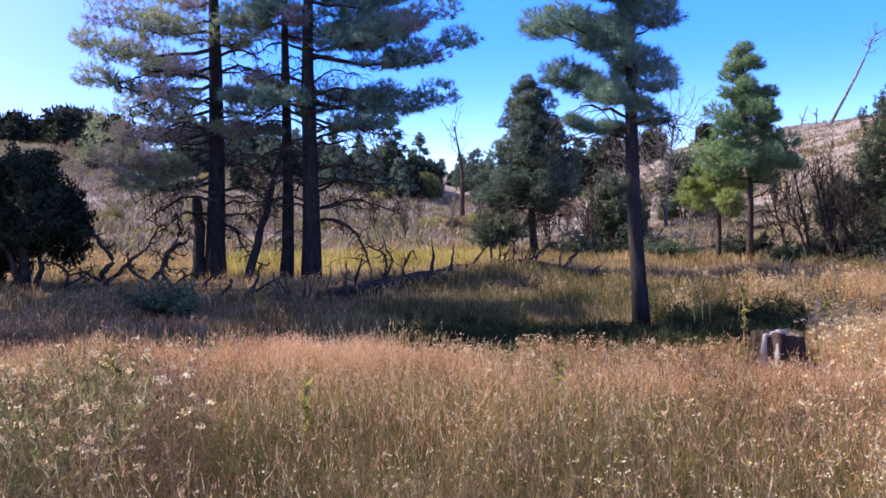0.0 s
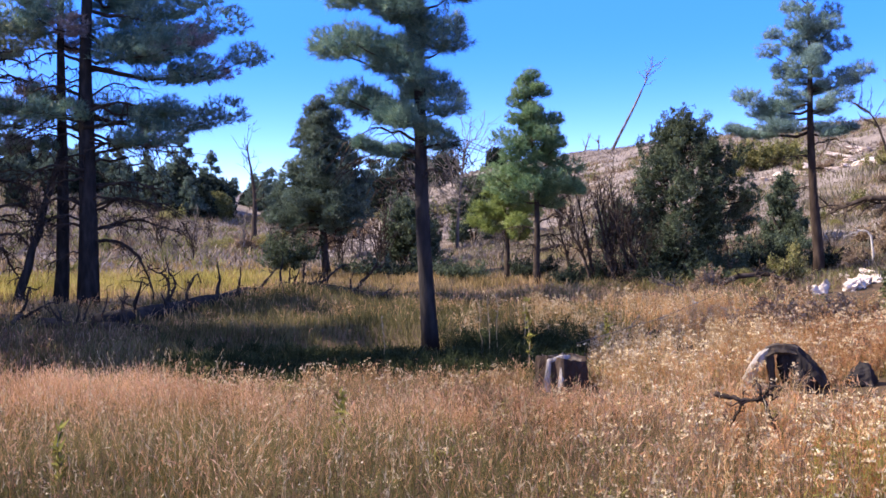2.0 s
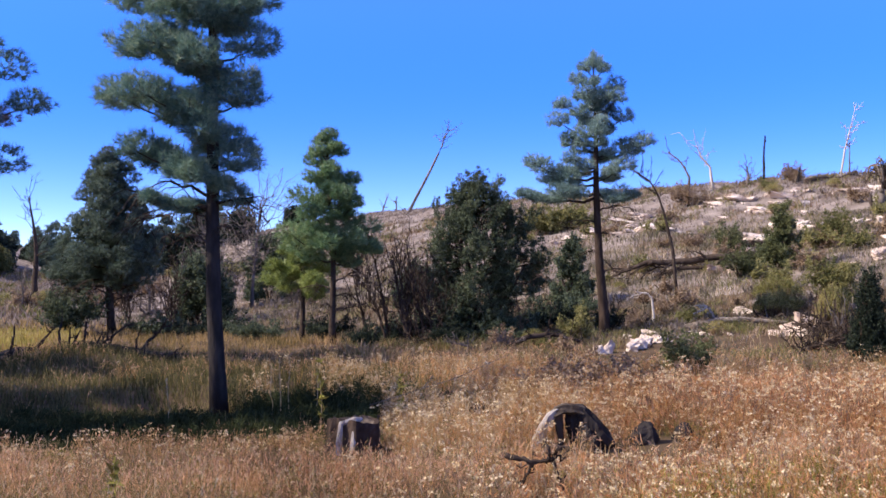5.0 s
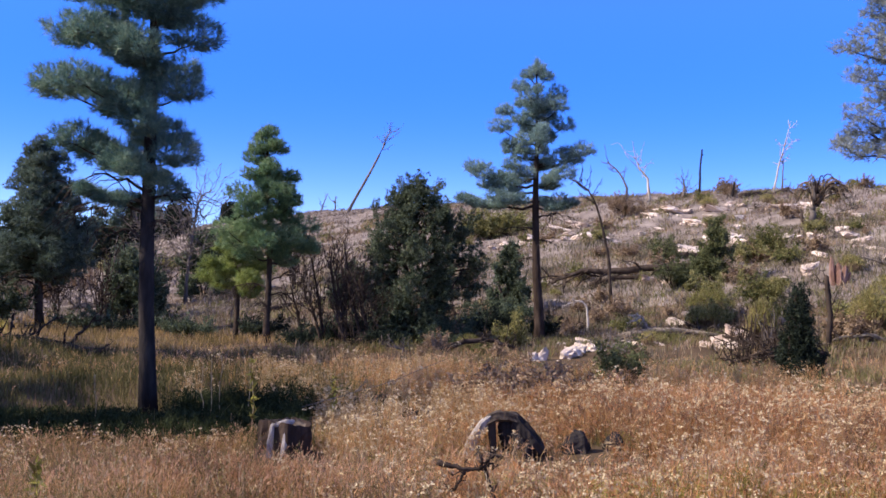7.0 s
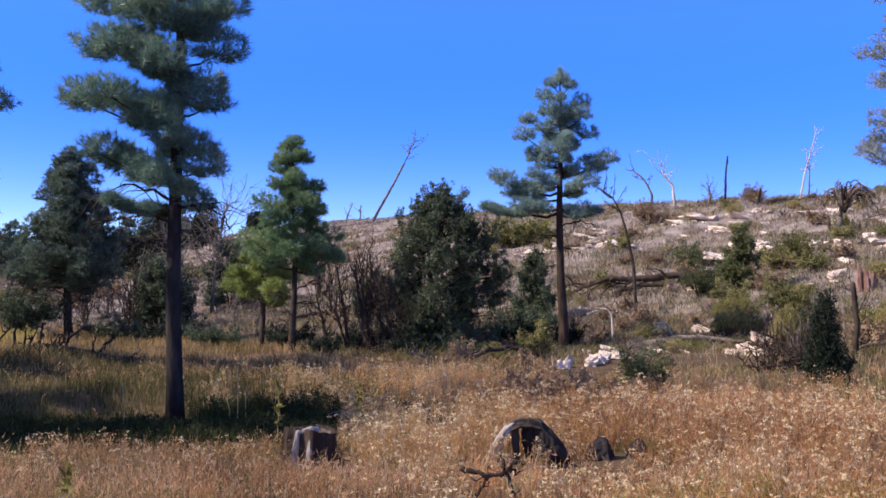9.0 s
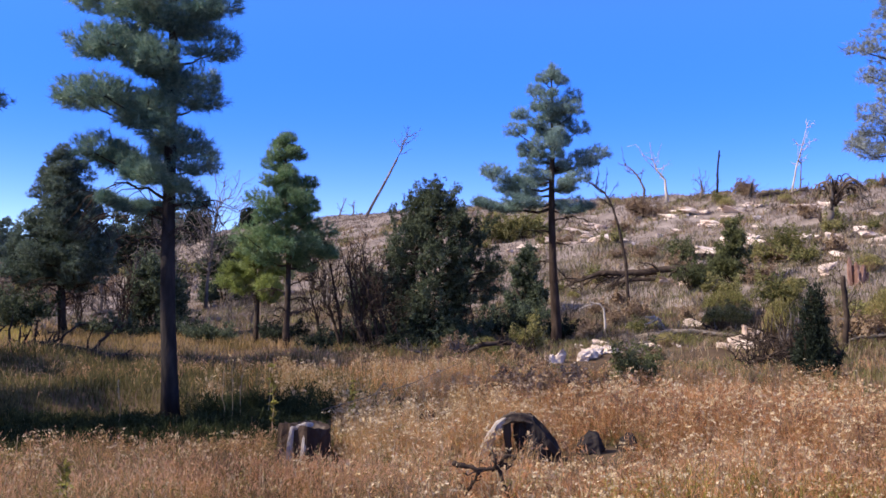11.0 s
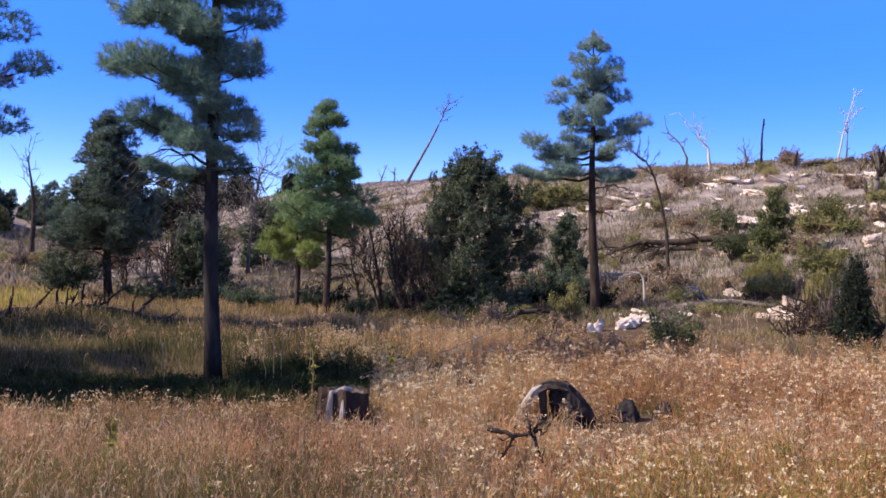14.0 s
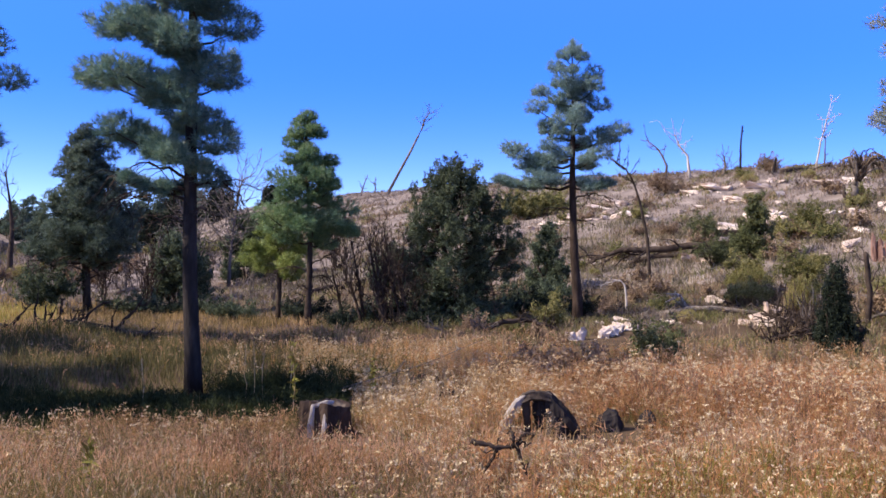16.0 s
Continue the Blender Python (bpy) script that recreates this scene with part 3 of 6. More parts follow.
# the group of three big pines with bare lower limbs
SHED = [(2.4, -1.2, -0.9, 2.0), (2.8, 0.9, -1.1, 2.3), (3.2, -1.7, 0.4, 2.8), (1.8, 1.6, 0.1, 1.5), (3.9, 1.6, 0.4, 3.6), (3.6, -0.7, -1.0, 3.3), (4.7, -1.2, -0.6, 4.6), (4.9, 1.2, -0.6, 4.7), (5.2, -0.9, 0.8, 5.1), (2.6, -1.6, 0.2, 2.4), (2.2, -1.9, -0.3, 1.9), (3.0, 1.3, 0.3, 2.7), (2.0, 1.2, -0.4, 1.7), (3.5, -1.3, -0.5, 3.4), (3.7, 1.4, -0.3, 3.5), (4.1, -0.9, 0.6, 4.0), (4.5, 1.0, 0.5, 4.4), (1.5, -0.9, -0.5, 1.2), (1.3, 0.8, 0.2, 1.0), (3.3, 0.4, -0.9, 3.1)]
UPPER = [(z, 1.8 * math.cos(z * 5.1), 1.8 * math.sin(z * 5.1), z + 0.4, 0.46) for z in np.arange(6.6, 9.6, 0.3)]
def flatter(limbs):
    """Boughs that hold nearly level."""
    return [(za + 0.22, sx, sy, zt - 0.05, s * 1.15) for za, sx, sy, zt, s in limbs]


west_pine = pine("pine_tree", -6.02, 24.83, 10.8, 0.25, flatter([(5.3, -2.9, 0.3, 5.75, 0.48), (4.9, -2.2, -0.6, 5.3, 0.42), (4.5, -2.8, -0.2, 4.85, 0.46), (3.9, -2.0, 0.5, 4.2, 0.42), (3.0, -2.4, -0.8, 2.95, 0.42), (2.7, -1.7, -0.5, 2.6, 0.36), (5.4, 0.9, -0.7, 5.8, 0.5), (5.9, -1.7, 0.2, 6.5, 0.5), (3.6, 0.6, -1.0, 3.5, 0.36), (4.3, 1.3, -0.6, 4.4, 0.4), (6.0, 1.1, 0.4, 6.4, 0.4), (5.7, -2.3, -0.9, 6.1, 0.5), (4.2, -1.2, -1.2, 4.3, 0.4), (3.5, -1.6, 0.9, 3.6, 0.4), (2.7, -2.6, -0.6, 3.1, 0.5), (2.2, -2.2, -1.0, 2.5, 0.45), (3.4, -2.6, 0.2, 3.7, 0.5), (3.9, 1.1, -0.9, 4.1, 0.45), (5.6, 1.3, 0.2, 5.9, 0.45), (4.9, -1.4, 1.0, 5.2, 0.45), (5.5, -1.0, -1.2, 5.9, 0.5)]) + UPPER,
     "big pine with charred trunk and bare lower limbs", facing(-6.02, 24.83), (0.3, 0), needle=M_NEEDLE_OLIVE, seed=12, needles=9, density=0.5, width=0.0075, length=0.15, dry=0.34, bare=SHED)
pine("pine_tree", -4.31, 24.63, 10.4, 0.15, flatter([(4.2, -1.1, -0.4, 4.4, 0.4), (4.5, -0.8, 0.5, 4.9, 0.36), (3.9, 0.8, -0.5, 4.1, 0.34), (5.6, 0.9, 0.4, 5.9, 0.36), (5.9, -1.3, 0.2, 6.2, 0.45), (6.1, 1.1, 0.3, 6.4, 0.45), (4.4, 1.0, 0.5, 4.6, 0.36), (3.5, -0.8, -0.3, 3.6, 0.32)]) + [(z, 0.65 * a, b * 0.65, c, 0.36) for z, a, b, c, s in UPPER[::2]],
     "tall narrow pine with charred trunk in a group", facing(-4.31, 24.63), (0.3, 0), seed=13, needles=9, density=0.75, width=0.0075, length=0.15, dry=0.25, bare=[(a * 1.02, -b * 0.6, c, d) for a, b, c, d in SHED[::2]])
east_pine = pine("pine_tree", -3.62, 23.82, 10.8, 0.225, flatter([(5.7, 2.9, 0.4, 6.25, 0.5), (5.3, 2.2, -0.6, 5.75, 0.4), (5.0, 3.4, -0.3, 5.45, 0.5), (4.0, 2.9, 0.2, 4.25, 0.46), (4.2, 1.8, -0.5, 4.3, 0.34), (5.8, -0.9, -0.5, 6.1, 0.4), (4.1, -0.8, -0.6, 4.2, 0.38), (5.6, 1.4, 0.9, 6.0, 0.5), (5.2, 1.5, -1.0, 5.5, 0.5), (6.2, 2.3, -0.3, 6.6, 0.5), (6.1, -1.4, 0.3, 6.5, 0.5), (3.6, 1.6, -0.4, 3.7, 0.36)]) + [(z + 0.1, -a, b, c, s) for z, a, b, c, s in UPPER],
     "big pine with charred trunk and long side boughs", facing(-3.67, 23.82), (0.25, 0), seed=14, needles=10, density=0.78, width=0.0075, length=0.15, dry=0.12, bare=[(a * 0.97, -b, c, d) for a, b, c, d in SHED] + [(2.2, 2.1, -0.2, 1.9), (1.7, 1.4, 0.3, 1.5), (3.2, 2.0, 0.1, 3.2)])
r = rng(140)
for line in [[(0.2, 2.1), (-0.62, 2.32), (-1.21, 2.29), (-1.8, 1.95)], [(0.1, 1.95), (-0.58, 2.07), (-1.14, 1.8), (-1.5, 1.55)], [(0.1, 3.4), (-0.45, 3.75), (-1.08, 3.67), (-1.9, 3.5)], [(0.1, 2.7), (-0.63, 2.85), (-1.6, 2.66)],
             [(0.15, 1.6), (0.78, 1.63), (1.05, 1.3)], [(0.15, 1.45), (0.52, 1.27), (0.6, 1.01), (0.83, 0.59)], [(0.15, 2.2), (0.8, 2.29), (1.12, 2.08), (1.36, 1.8)], [(0.1, 2.75), (0.65, 2.8), (1.2, 2.6)], [(0.1, 3.1), (-0.7, 3.2), (-1.4, 2.9)], [(0.1, 1.6), (-0.6, 1.7), (-1.2, 1.3)], [(0.15, 3.6), (0.7, 3.8), (1.4, 3.5)], [(0.15, 4.3), (0.8, 4.5), (1.5, 4.2)], [(0.15, 4.9), (0.7, 5.1), (1.3, 4.9)], [(0.15, 5.4), (0.7, 5.5), (1.2, 5.3)], [(0.1, 4.2), (-0.9, 4.4), (-1.8, 4.1)], [(0.1, 4.8), (-0.9, 5.0), (-2.0, 4.7)]]:
    part("limb", [(*limb(line, 0.045, 16, r, 0.3, 0.9), 0)], M_TWIG, west_pine, smooth=True)
for line in [[(0.0, 1.5), (0.62, 1.5), (1.05, 1.15), (1.3, 0.65), (1.36, 0.28), (1.3, -0.05)], [(0.0, 1.7), (0.79, 1.92), (1.26, 1.9), (2.05, 1.6)], [(0.0, 2.6), (0.9, 2.75), (1.7, 2.55)], [(0.0, 3.4), (0.8, 3.65), (1.9, 3.5)], [(0.0, 2.3), (-0.6, 2.4), (-1.1, 2.0)], [(0.0, 3.0), (-0.7, 3.1), (-1.2, 2.8)], [(0.0, 4.0), (-0.6, 4.1), (-1.1, 3.8)], [(0.0, 4.6), (-0.6, 4.8), (-1.2, 4.5)], [(0.0, 5.3), (-0.6, 5.5), (-1.1, 5.2)], [(0.0, 4.2), (0.9, 4.4), (1.9, 4.0)], [(0.0, 3.9), (0.9, 4.0), (1.6, 3.6)]]:
    part("limb", [(*limb(line, 0.042, 14, r, 0.25, 0.9), 0)], M_TWIG, east_pine, smooth=True)
# unseen pines left of the view, placed so their shade crosses the hollow
for i, (x, y, h, base, wide, thick) in enumerate([(-13.7, 16.9, 16.2, 6.5, 2.2, 1.2), (-13.9, 19.9, 13.0, 5.0, 1.9, 0.6), (-15.0, 23.0, 14.0, 4.0, 2.1, 0.8)]):
    pine("pine_tree", x, y, h, 0.19, whorls(h, base, wide, 46, 17 + i, size=0.5, power=0.25), "big unseen pine placed to shade the meadow", 30, (-0.4, 0), seed=17 + i, needles=8, density=thick * 0.7, width=0.026)
dead_wood("broken_snag", -6.42, 24.84, [(0, 0, 0), (0.04, 0, 1.0), (0.02, 0, 1.95)], (0.16, 0.12), "charred broken snag standing beside a big pine", n=0, wood=M_BARK, seed=4)
dead_wood("leaning_snag", -5.1, 24.01, [(0, 0, 0), (0.35, 0.1, 1.3), (0.62, 0.2, 2.2), (0.95, 0.2, 3.4)], (0.11, 0.05), "thin leaning dead trunk with bare twigs", n=12, spread=0.9, wood=M_BARK, seed=5, rise=-0.1)

# ---- junipers and pinyons ----
def juniper(name, x, y, h, w, label, seed, lean=0.0, leaf=None, clumps=1.0, size=0.09, k=12, group="", low=0.15, stem=0.09, n=13, pointed=0.7, taper=1.5):
    """An uneven crown of many small lobes, with several tops and gaps between the boughs."""
    r = rng(seed)
    lobes = []
    n = int(n * 3.2)
    for i in range(n):
        f = (i + 0.5) / n
        z = h * (low + (0.95 - low) * f) + r.normal() * 0.05 * h
        swell = 1 + 0.22 * math.sin(i * 0.9 + seed) + 0.15 * math.sin(i * 0.37 + 2 * seed)
        reach = w * 0.5 * (1 - f ** taper * pointed) * (0.35 + 0.75 * r.random() ** 0.5) * swell
        a = i * 2.4 + r.normal() * 0.6
        s = w * 0.125 * (1.1 - 0.5 * f) * r.uniform(0.6, 1.5)
        lobes.append(((reach - s * 0.4) * math.cos(a) + lean * f, (reach - s * 0.4) * math.sin(a), max(z, s * 0.8), s, s, s * r.uniform(0.7, 1.3)))
    lobes.append((lean, 0, h * 0.93, w * 0.07, w * 0.07, h * 0.08))
    stems = [(0, 0, lean * 0.7, 0, h * 0.75, stem), (0.12, 0.05, w * 0.2, 0.2, h * 0.5, stem * 0.7), (-0.1, -0.05, -w * 0.22, -0.2, h * 0.5, stem * 0.7)]
    return bushy(name, x, y, lobes, stems, label, "tree", leaf, None, seed, clumps, size, k, facing(x, y), group)


r = rng(21)
lobes = []
for i in range(84):
    f = (i + 0.5) / 84
    z = 0.35 + 3.5 * f
    wide = np.interp(z, [0.3, 0.9, 1.6, 2.6, 3.2, 3.6, 3.9], [0.85, 1.05, 1.15, 1.1, 0.9, 0.6, 0.25])
    a = i * 2.4 + r.normal() * 0.3
    s = r.uniform(0.2, 0.36) * (1.1 - 0.35 * f)
    reach = max(0.05, wide * (0.45 + 0.55 * r.random() ** 0.5) - 0.5 * s)
    lobes.append((0.02 + reach * math.cos(a) + 0.12 * f, 0.8 * reach * math.sin(a), z, s, s, s * r.uniform(0.8, 1.15)))
lobes += [(0.22, 0, 3.95, 0.2, 0.2, 0.22), (0.0, 0.1, 3.8, 0.16, 0.16, 0.2), (-0.85, 0.1, 3.35, 0.1, 0.1, 0.28), (-0.5, -0.1, 3.6, 0.14, 0.14, 0.25), (0.62, 0, 3.6, 0.12, 0.12, 0.3), (0.75, 0.1, 3.95, 0.08, 0.08, 0.08)]
for i in range(46):
    a, z = r.uniform(0.8, 1.8), r.uniform(0.9, 3.3)
    if a < 1.85 - 0.3 * abs(z - 2.0):
        s = r.uniform(0.08, 0.18)
        lobes.append((a, r.normal() * 0.4, z, s, s, s))
bushy("juniper_tree", 9.95, 24.6, lobes, [(0, 0, -0.2, 0, 3.2, 0.1), (0.15, 0, 0.9, 0.1, 2.8, 0.06), (-0.12, 0.1, -0.8, 0, 2.2, 0.06), (0.2, -0.1, 1.3, -0.2, 1.9, 0.05), (0.1, 0.2, 0.5, 0.2, 3.9, 0.03)],
      "large ragged dark green juniper above dead shrubs", "tree", M_JUNIPER, None, 21, 1.35, 0.05, 14, facing(9.95, 24.6))
pine("pinyon_tree", 2.04, 33.6, 5.5, 0.13, whorls(5.5, 1.5, 1.5, 80, 22, size=0.46, power=0.72, rise=0.2), "pinyon tree with a rounded conical crown", facing(2.04, 33.6), (-0.15, 0), M_TWIG, M_PINYON, 22, needles=7, length=0.13, width=0.011, density=0.7,
     bare=[(1.2, -1.2, 0.1, 1.5), (1.0, 1.1, 0.2, 1.2), (0.8, -0.8, -0.3, 0.8), (1.4, 0.9, -0.3, 1.3), (1.6, -1.5, 0.3, 1.5), (1.5, 1.6, 0.1, 1.3), (1.7, -1.1, -0.6, 1.4), (1.3, 0.7, 0.6, 1.0)])
bushy("juniper_tree", 0.95, 33.3, [(0.1, 0, 0.85, 0.75, 0.6, 0.45), (-0.4, 0, 0.7, 0.5, 0.5, 0.4)], [(0, 0, 0.1, 0, 0.7, 0.05)], "low spreading juniper below a pinyon", leaf=M_JUNIPER, seed=23, clumps=1.2)
juniper("juniper_tree", 15.1, 29.3, 2.1, 1.25, "small dark juniper beside a slender pine", 24, 0.05, M_JUNIPER, clumps=1.7, low=0.06, size=0.07, pointed=0.6)
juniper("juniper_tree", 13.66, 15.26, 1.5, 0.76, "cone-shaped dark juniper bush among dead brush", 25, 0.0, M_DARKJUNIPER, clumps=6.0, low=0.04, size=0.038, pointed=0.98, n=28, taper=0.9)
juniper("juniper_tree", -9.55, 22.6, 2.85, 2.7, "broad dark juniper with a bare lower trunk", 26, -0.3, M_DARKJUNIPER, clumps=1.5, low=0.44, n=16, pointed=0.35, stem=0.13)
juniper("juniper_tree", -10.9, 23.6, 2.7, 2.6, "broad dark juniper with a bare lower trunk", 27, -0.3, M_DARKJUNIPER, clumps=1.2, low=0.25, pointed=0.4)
juniper("juniper_tree", 6.34, 46.0, 2.4, 2.3, "dark rounded juniper at the valley edge", 28, clumps=0.9, low=0.15, pointed=0.4, size=0.12)
juniper("juniper_tree", 9.6, 47.5, 3.0, 2.4, "dark juniper behind a young pine", 29, clumps=0.8, low=0.15, pointed=0.5, size=0.12)
juniper("juniper_tree", 5.35, 38.6, 2.3, 1.9, "dark upright juniper behind the meadow", 35, 0.1, clumps=0.8, low=0.12, pointed=0.6, size=0.1)
juniper("juniper_tree", 12.4, 36.0, 1.5, 1.3, "small dark juniper below the hill", 37, 0.0, clumps=1.0, low=0.08, pointed=0.5, size=0.09)
juniper("juniper_tree", 21.8, 28.1, 1.9, 1.25, "green juniper on the rocky slope", 30, 0.1, M_SLOPEJUNIPER, clumps=1.0, low=0.06, size=0.075)
bushy("low_juniper", 23.57, 46.7, [(-1.0, 0, 0.5, 1.0, 0.7, 0.5), (0.2, 0, 0.6, 1.1, 0.8, 0.6), (1.0, 0.2, 0.45, 0.7, 0.6, 0.45)], [], "low spreading green juniper on the hillside", "shrub", M_OLIVE, seed=31, size=0.12, turn=facing(23.6, 46.7))

# ---- dead trees ----
dead_wood("leaning_snag", 23.79, 70.87, [(0, 0, 0), (1.25, 0, 2.42), (2.42, 0, 4.7), (2.5, 0, 5.3), (3.0, 0, 5.95)], (0.11, 0.02), "tall leaning grey snag on the hill crest", n=14, spread=1.1, start=0.5, seed=41, turn=facing(23.8, 70.9), sink=0.1, wood=M_DEAD)
for i, (x, y, path, rad, n, spr, wood, label) in enumerate([
    (24.6, 75.9, [(0, 0, 0), (0.0, 0, 1.3)], (0.07, 0.02), 6, 0.6, M_DEAD, "short burnt snag on the hill crest"),
    (23.6, 76.5, [(0, 0, 0), (0.55, 0, 1.6)], (0.08, 0.02), 4, 0.5, M_DEAD, "short burnt snag on the hill crest"),
    (31.6, 48.0, [(0, 0, 0), (0.05, 0, 0.9), (-0.35, 0, 1.7), (-1.0, 0, 2.3)], (0.08, 0.025), 6, 0.8, M_DEAD, "curved grey snag on the hill crest"),
    (33.2, 48.1, [(0, 0, 0), (-0.15, 0, 1.3), (-0.6, 0, 1.9), (-0.85, 0, 2.5)], (0.09, 0.02), 9, 1.0, M_BLEACHED, "forked grey snag on the hill crest"),
    (34.3, 46.8, [(0, 0, 0), (0.15, 0, 0.5), (0.1, 0, 1.0)], (0.09, 0.03), 14, 0.9, M_DEAD, "bare spreading dead shrub on the crest"),
    (34.35, 45.4, [(0, 0, 0), (0.02, 0, 1.2), (0.12, 0, 2.6)], (0.06, 0.04), 2, 0.2, M_BARK, "straight charred pole snag on the crest"),
    (35.1, 43.8, [(0, 0, 0), (0.18, 0, 0.85)], (0.08, 0.04), 0, 0.2, M_BARK, "short charred stub on the crest"),
    (38.5, 44.6, [(0, 0, 0), (0.25, 0, 1.4), (0.55, 0, 2.6), (0.85, 0, 3.8)], (0.06, 0.012), 12, 0.7, M_BLEACHED, "thin pale snag on the hill crest"),
    (38.2, 43.6, [(0, 0, 0), (0.05, 0, 1.7)], (0.05, 0.02), 3, 0.4, M_DEAD, "thin dead pole on the crest"),
    (17.83, 27.8, [(0, 0, 0), (-0.12, 0, 1.6), (-0.45, 0, 3.0), (-0.75, 0, 3.6), (-1.15, 0, 3.85)], (0.055, 0.015), 16, 0.7, M_TWIG, "thin dead sapling with a bent top"),
    (-0.45, 69.4, [(0, 0, 0), (0.05, 0, 3.5), (-0.35, 0, 6.6)], (0.19, 0.04), 18, 1.5, M_TWIG, "tall burnt snag in the valley"),
    (8.4, 45.9, [(0, 0, 0), (0.1, 0, 2.4), (0.5, 0, 4.7)], (0.085, 0.015), 60, 2.1, M_DEAD, "grey dead juniper with many bare twigs"),
    (6.9, 44.9, [(0, 0, 0), (-0.1, 0, 1.8), (-0.3, 0, 3.4)], (0.07, 0.015), 50, 1.7, M_DEAD, "grey dead juniper with many bare twigs"),
    (16.68, 17.7, [(0, 0, 0), (0.02, 0, 0.9), (-0.05, 0, 1.6)], (0.062, 0.05), 5, 0.5, M_TWIG, "charred broken post-like snag on the slope"),
    (17.4, 16.6, [(0, 0, 0), (0.02, 0, 0.6), (0.1, 0, 0.9)], (0.07, 0.04), 6, 0.6, M_DEAD, "grey dead stub among brush"),
]):
    dead_wood("burnt_snag", x, y, path, rad, label, n=n, spread=spr, seed=50 + i, wood=wood, turn=facing(x, y))
# the twisted dead juniper with arms that arch over and droop
r = rng(71)
snag = thing("twisted_snag", 30.5, 33.3, "twisted dead juniper with drooping bare arms", "dead tree", "", facing(30.5, 33.3), 0.1)
part("trunk", [(*limb([(0.0, 0.0), (0.12, 0.5), (0.22, 1.0), (0.5, 1.5)], 0.20, 0, r, 0.05), 0)], M_DEAD, snag, smooth=True)
part("trunk", [(*limb([(-0.05, 0.0), (-0.22, 0.45), (-0.3, 0.8)], 0.13, 0, r, 0.05), 0)], M_TWIG, snag, smooth=True)
for i in range(46):
    a, w = r.uniform(-1.1, 1.3), r.uniform(0.6, 1.25)
    top = 1.95 - 0.25 * abs(a) + r.normal() * 0.14
    line = [(0.25 + 0.1 * a, 0.9 + 0.4 * r.random()), (0.3 + 0.45 * a, top), (0.35 + 0.85 * a, top - 0.05), (0.35 + 1.1 * a, top - 0.55 * w)]
    part("arm", [(*limb(line, 0.032, 7, r, 0.22, 0.8), 0)], (M_DEAD, M_GREY_SHRUB, M_TWIG)[i % 3], snag, smooth=True)
# dead shrubs beside the big juniper
for i, (x, y, h, n) in enumerate([(8.6, 25.2, 1.9, 18), (8.2, 25.8, 2.2, 20), (9.0, 24.7, 1.5, 16), (7.9, 26.6, 1.5, 14), (8.9, 24.3, 1.2, 16), (8.45, 24.9, 1.6, 18), (8.0, 25.3, 1.2, 14), (8.75, 24.6, 1.7, 20), (8.3, 24.4, 1.0, 14), (8.6, 25.6, 2.1, 18), (9.2, 24.2, 0.9, 14), (10.9, 31.5, 2.6, 16)]):
    dead_wood("dead_shrub", x, y, [(0, 0, 0), (-0.15, 0, h * 0.5), (-0.35, 0.1, h)], (0.05, 0.015), "dark dead shrub with upright bare stems", "shrub", n=n, spread=0.9, seed=80 + i, wood=M_TWIG, turn=facing(x, y), start=0.05, upright=True)
BENT = "dark bent dead branch rising from the grass"
for i, (x, y, rad, lines) in enumerate([
    (-8.03, 23.1, 0.075, [[(0, 0), (-0.06, 0.32), (0.16, 0.53), (-0.04, 0.91), (-0.38, 1.29), (-0.73, 1.45)], [(0.0, 0.1), (0.3, 0.3), (0.59, 0.59), (0.89, 0.81), (1.2, 1.33)], [(0, 0.05), (-0.41, 0.33), (-0.77, 0.27)]]),
    (-7.15, 23.16, 0.065, [[(0, 0), (0.3, 0.36), (0.53, 0.81), (0.73, 1.18), (0.71, 1.63)], [(0.45, 0.7), (0.7, 0.95), (0.87, 0.99), (0.99, 1.21)], [(0.1, 0.1), (-0.3, 0.4), (-0.4, 0.8)]]),
    (-4.23, 19.64, 0.05, [[(0, 0), (0.2, 0.28), (0.3, 0.66)], [(0.05, 0.04), (0.38, 0.24), (0.61, 0.36)]]),
    (-4.88, 20.52, 0.045, [[(0, 0), (0.13, 0.16), (0.22, 0.3)]]),
    (-2.67, 18.95, 0.04, [[(0, 0), (0.13, 0.18), (0.22, 0.3)], [(0.05, 0.03), (0.37, 0.29), (0.47, 0.54)]]),
    (-1.9, 21.05, 0.04, [[(0, 0), (0.18, 0.33), (0.19, 0.67), (-0.14, 0.88)], [(0.05, 0.02), (0.32, 0.53), (0.22, 0.81), (0.16, 1.08)]]),
    (-10.6, 25.0, 0.05, [[(0, 0), (0.08, 0.16), (0.17, 0.41), (-0.06, 0.62)], [(-0.31, 0.01), (0.01, 0.21), (-0.3, 0.34), (-0.75, 0.44)]]),
    (-8.7, 22.3, 0.05, [[(0, 0), (0.15, 0.25), (-0.05, 0.5), (-0.4, 0.6)], [(0, 0), (0.4, 0.2), (0.7, 0.45)]]),
    (-6.4, 22.6, 0.05, [[(0, 0), (-0.2, 0.3), (-0.15, 0.7), (0.1, 0.95)], [(0, 0), (0.3, 0.25), (0.6, 0.25)]]),
    (-9.6, 21.6, 0.045, [[(0, 0), (-0.3, 0.25), (-0.7, 0.35)], [(0, 0), (0.2, 0.3), (0.5, 0.42)]]),
    (-5.6, 21.4, 0.045, [[(0, 0), (0.2, 0.2), (0.5, 0.4)], [(0, 0), (-0.2, 0.25), (-0.25, 0.5)]])]):
    crooked("dead_branch", x, y, BENT, lines, rad, twigs=9, seed=90 + i)

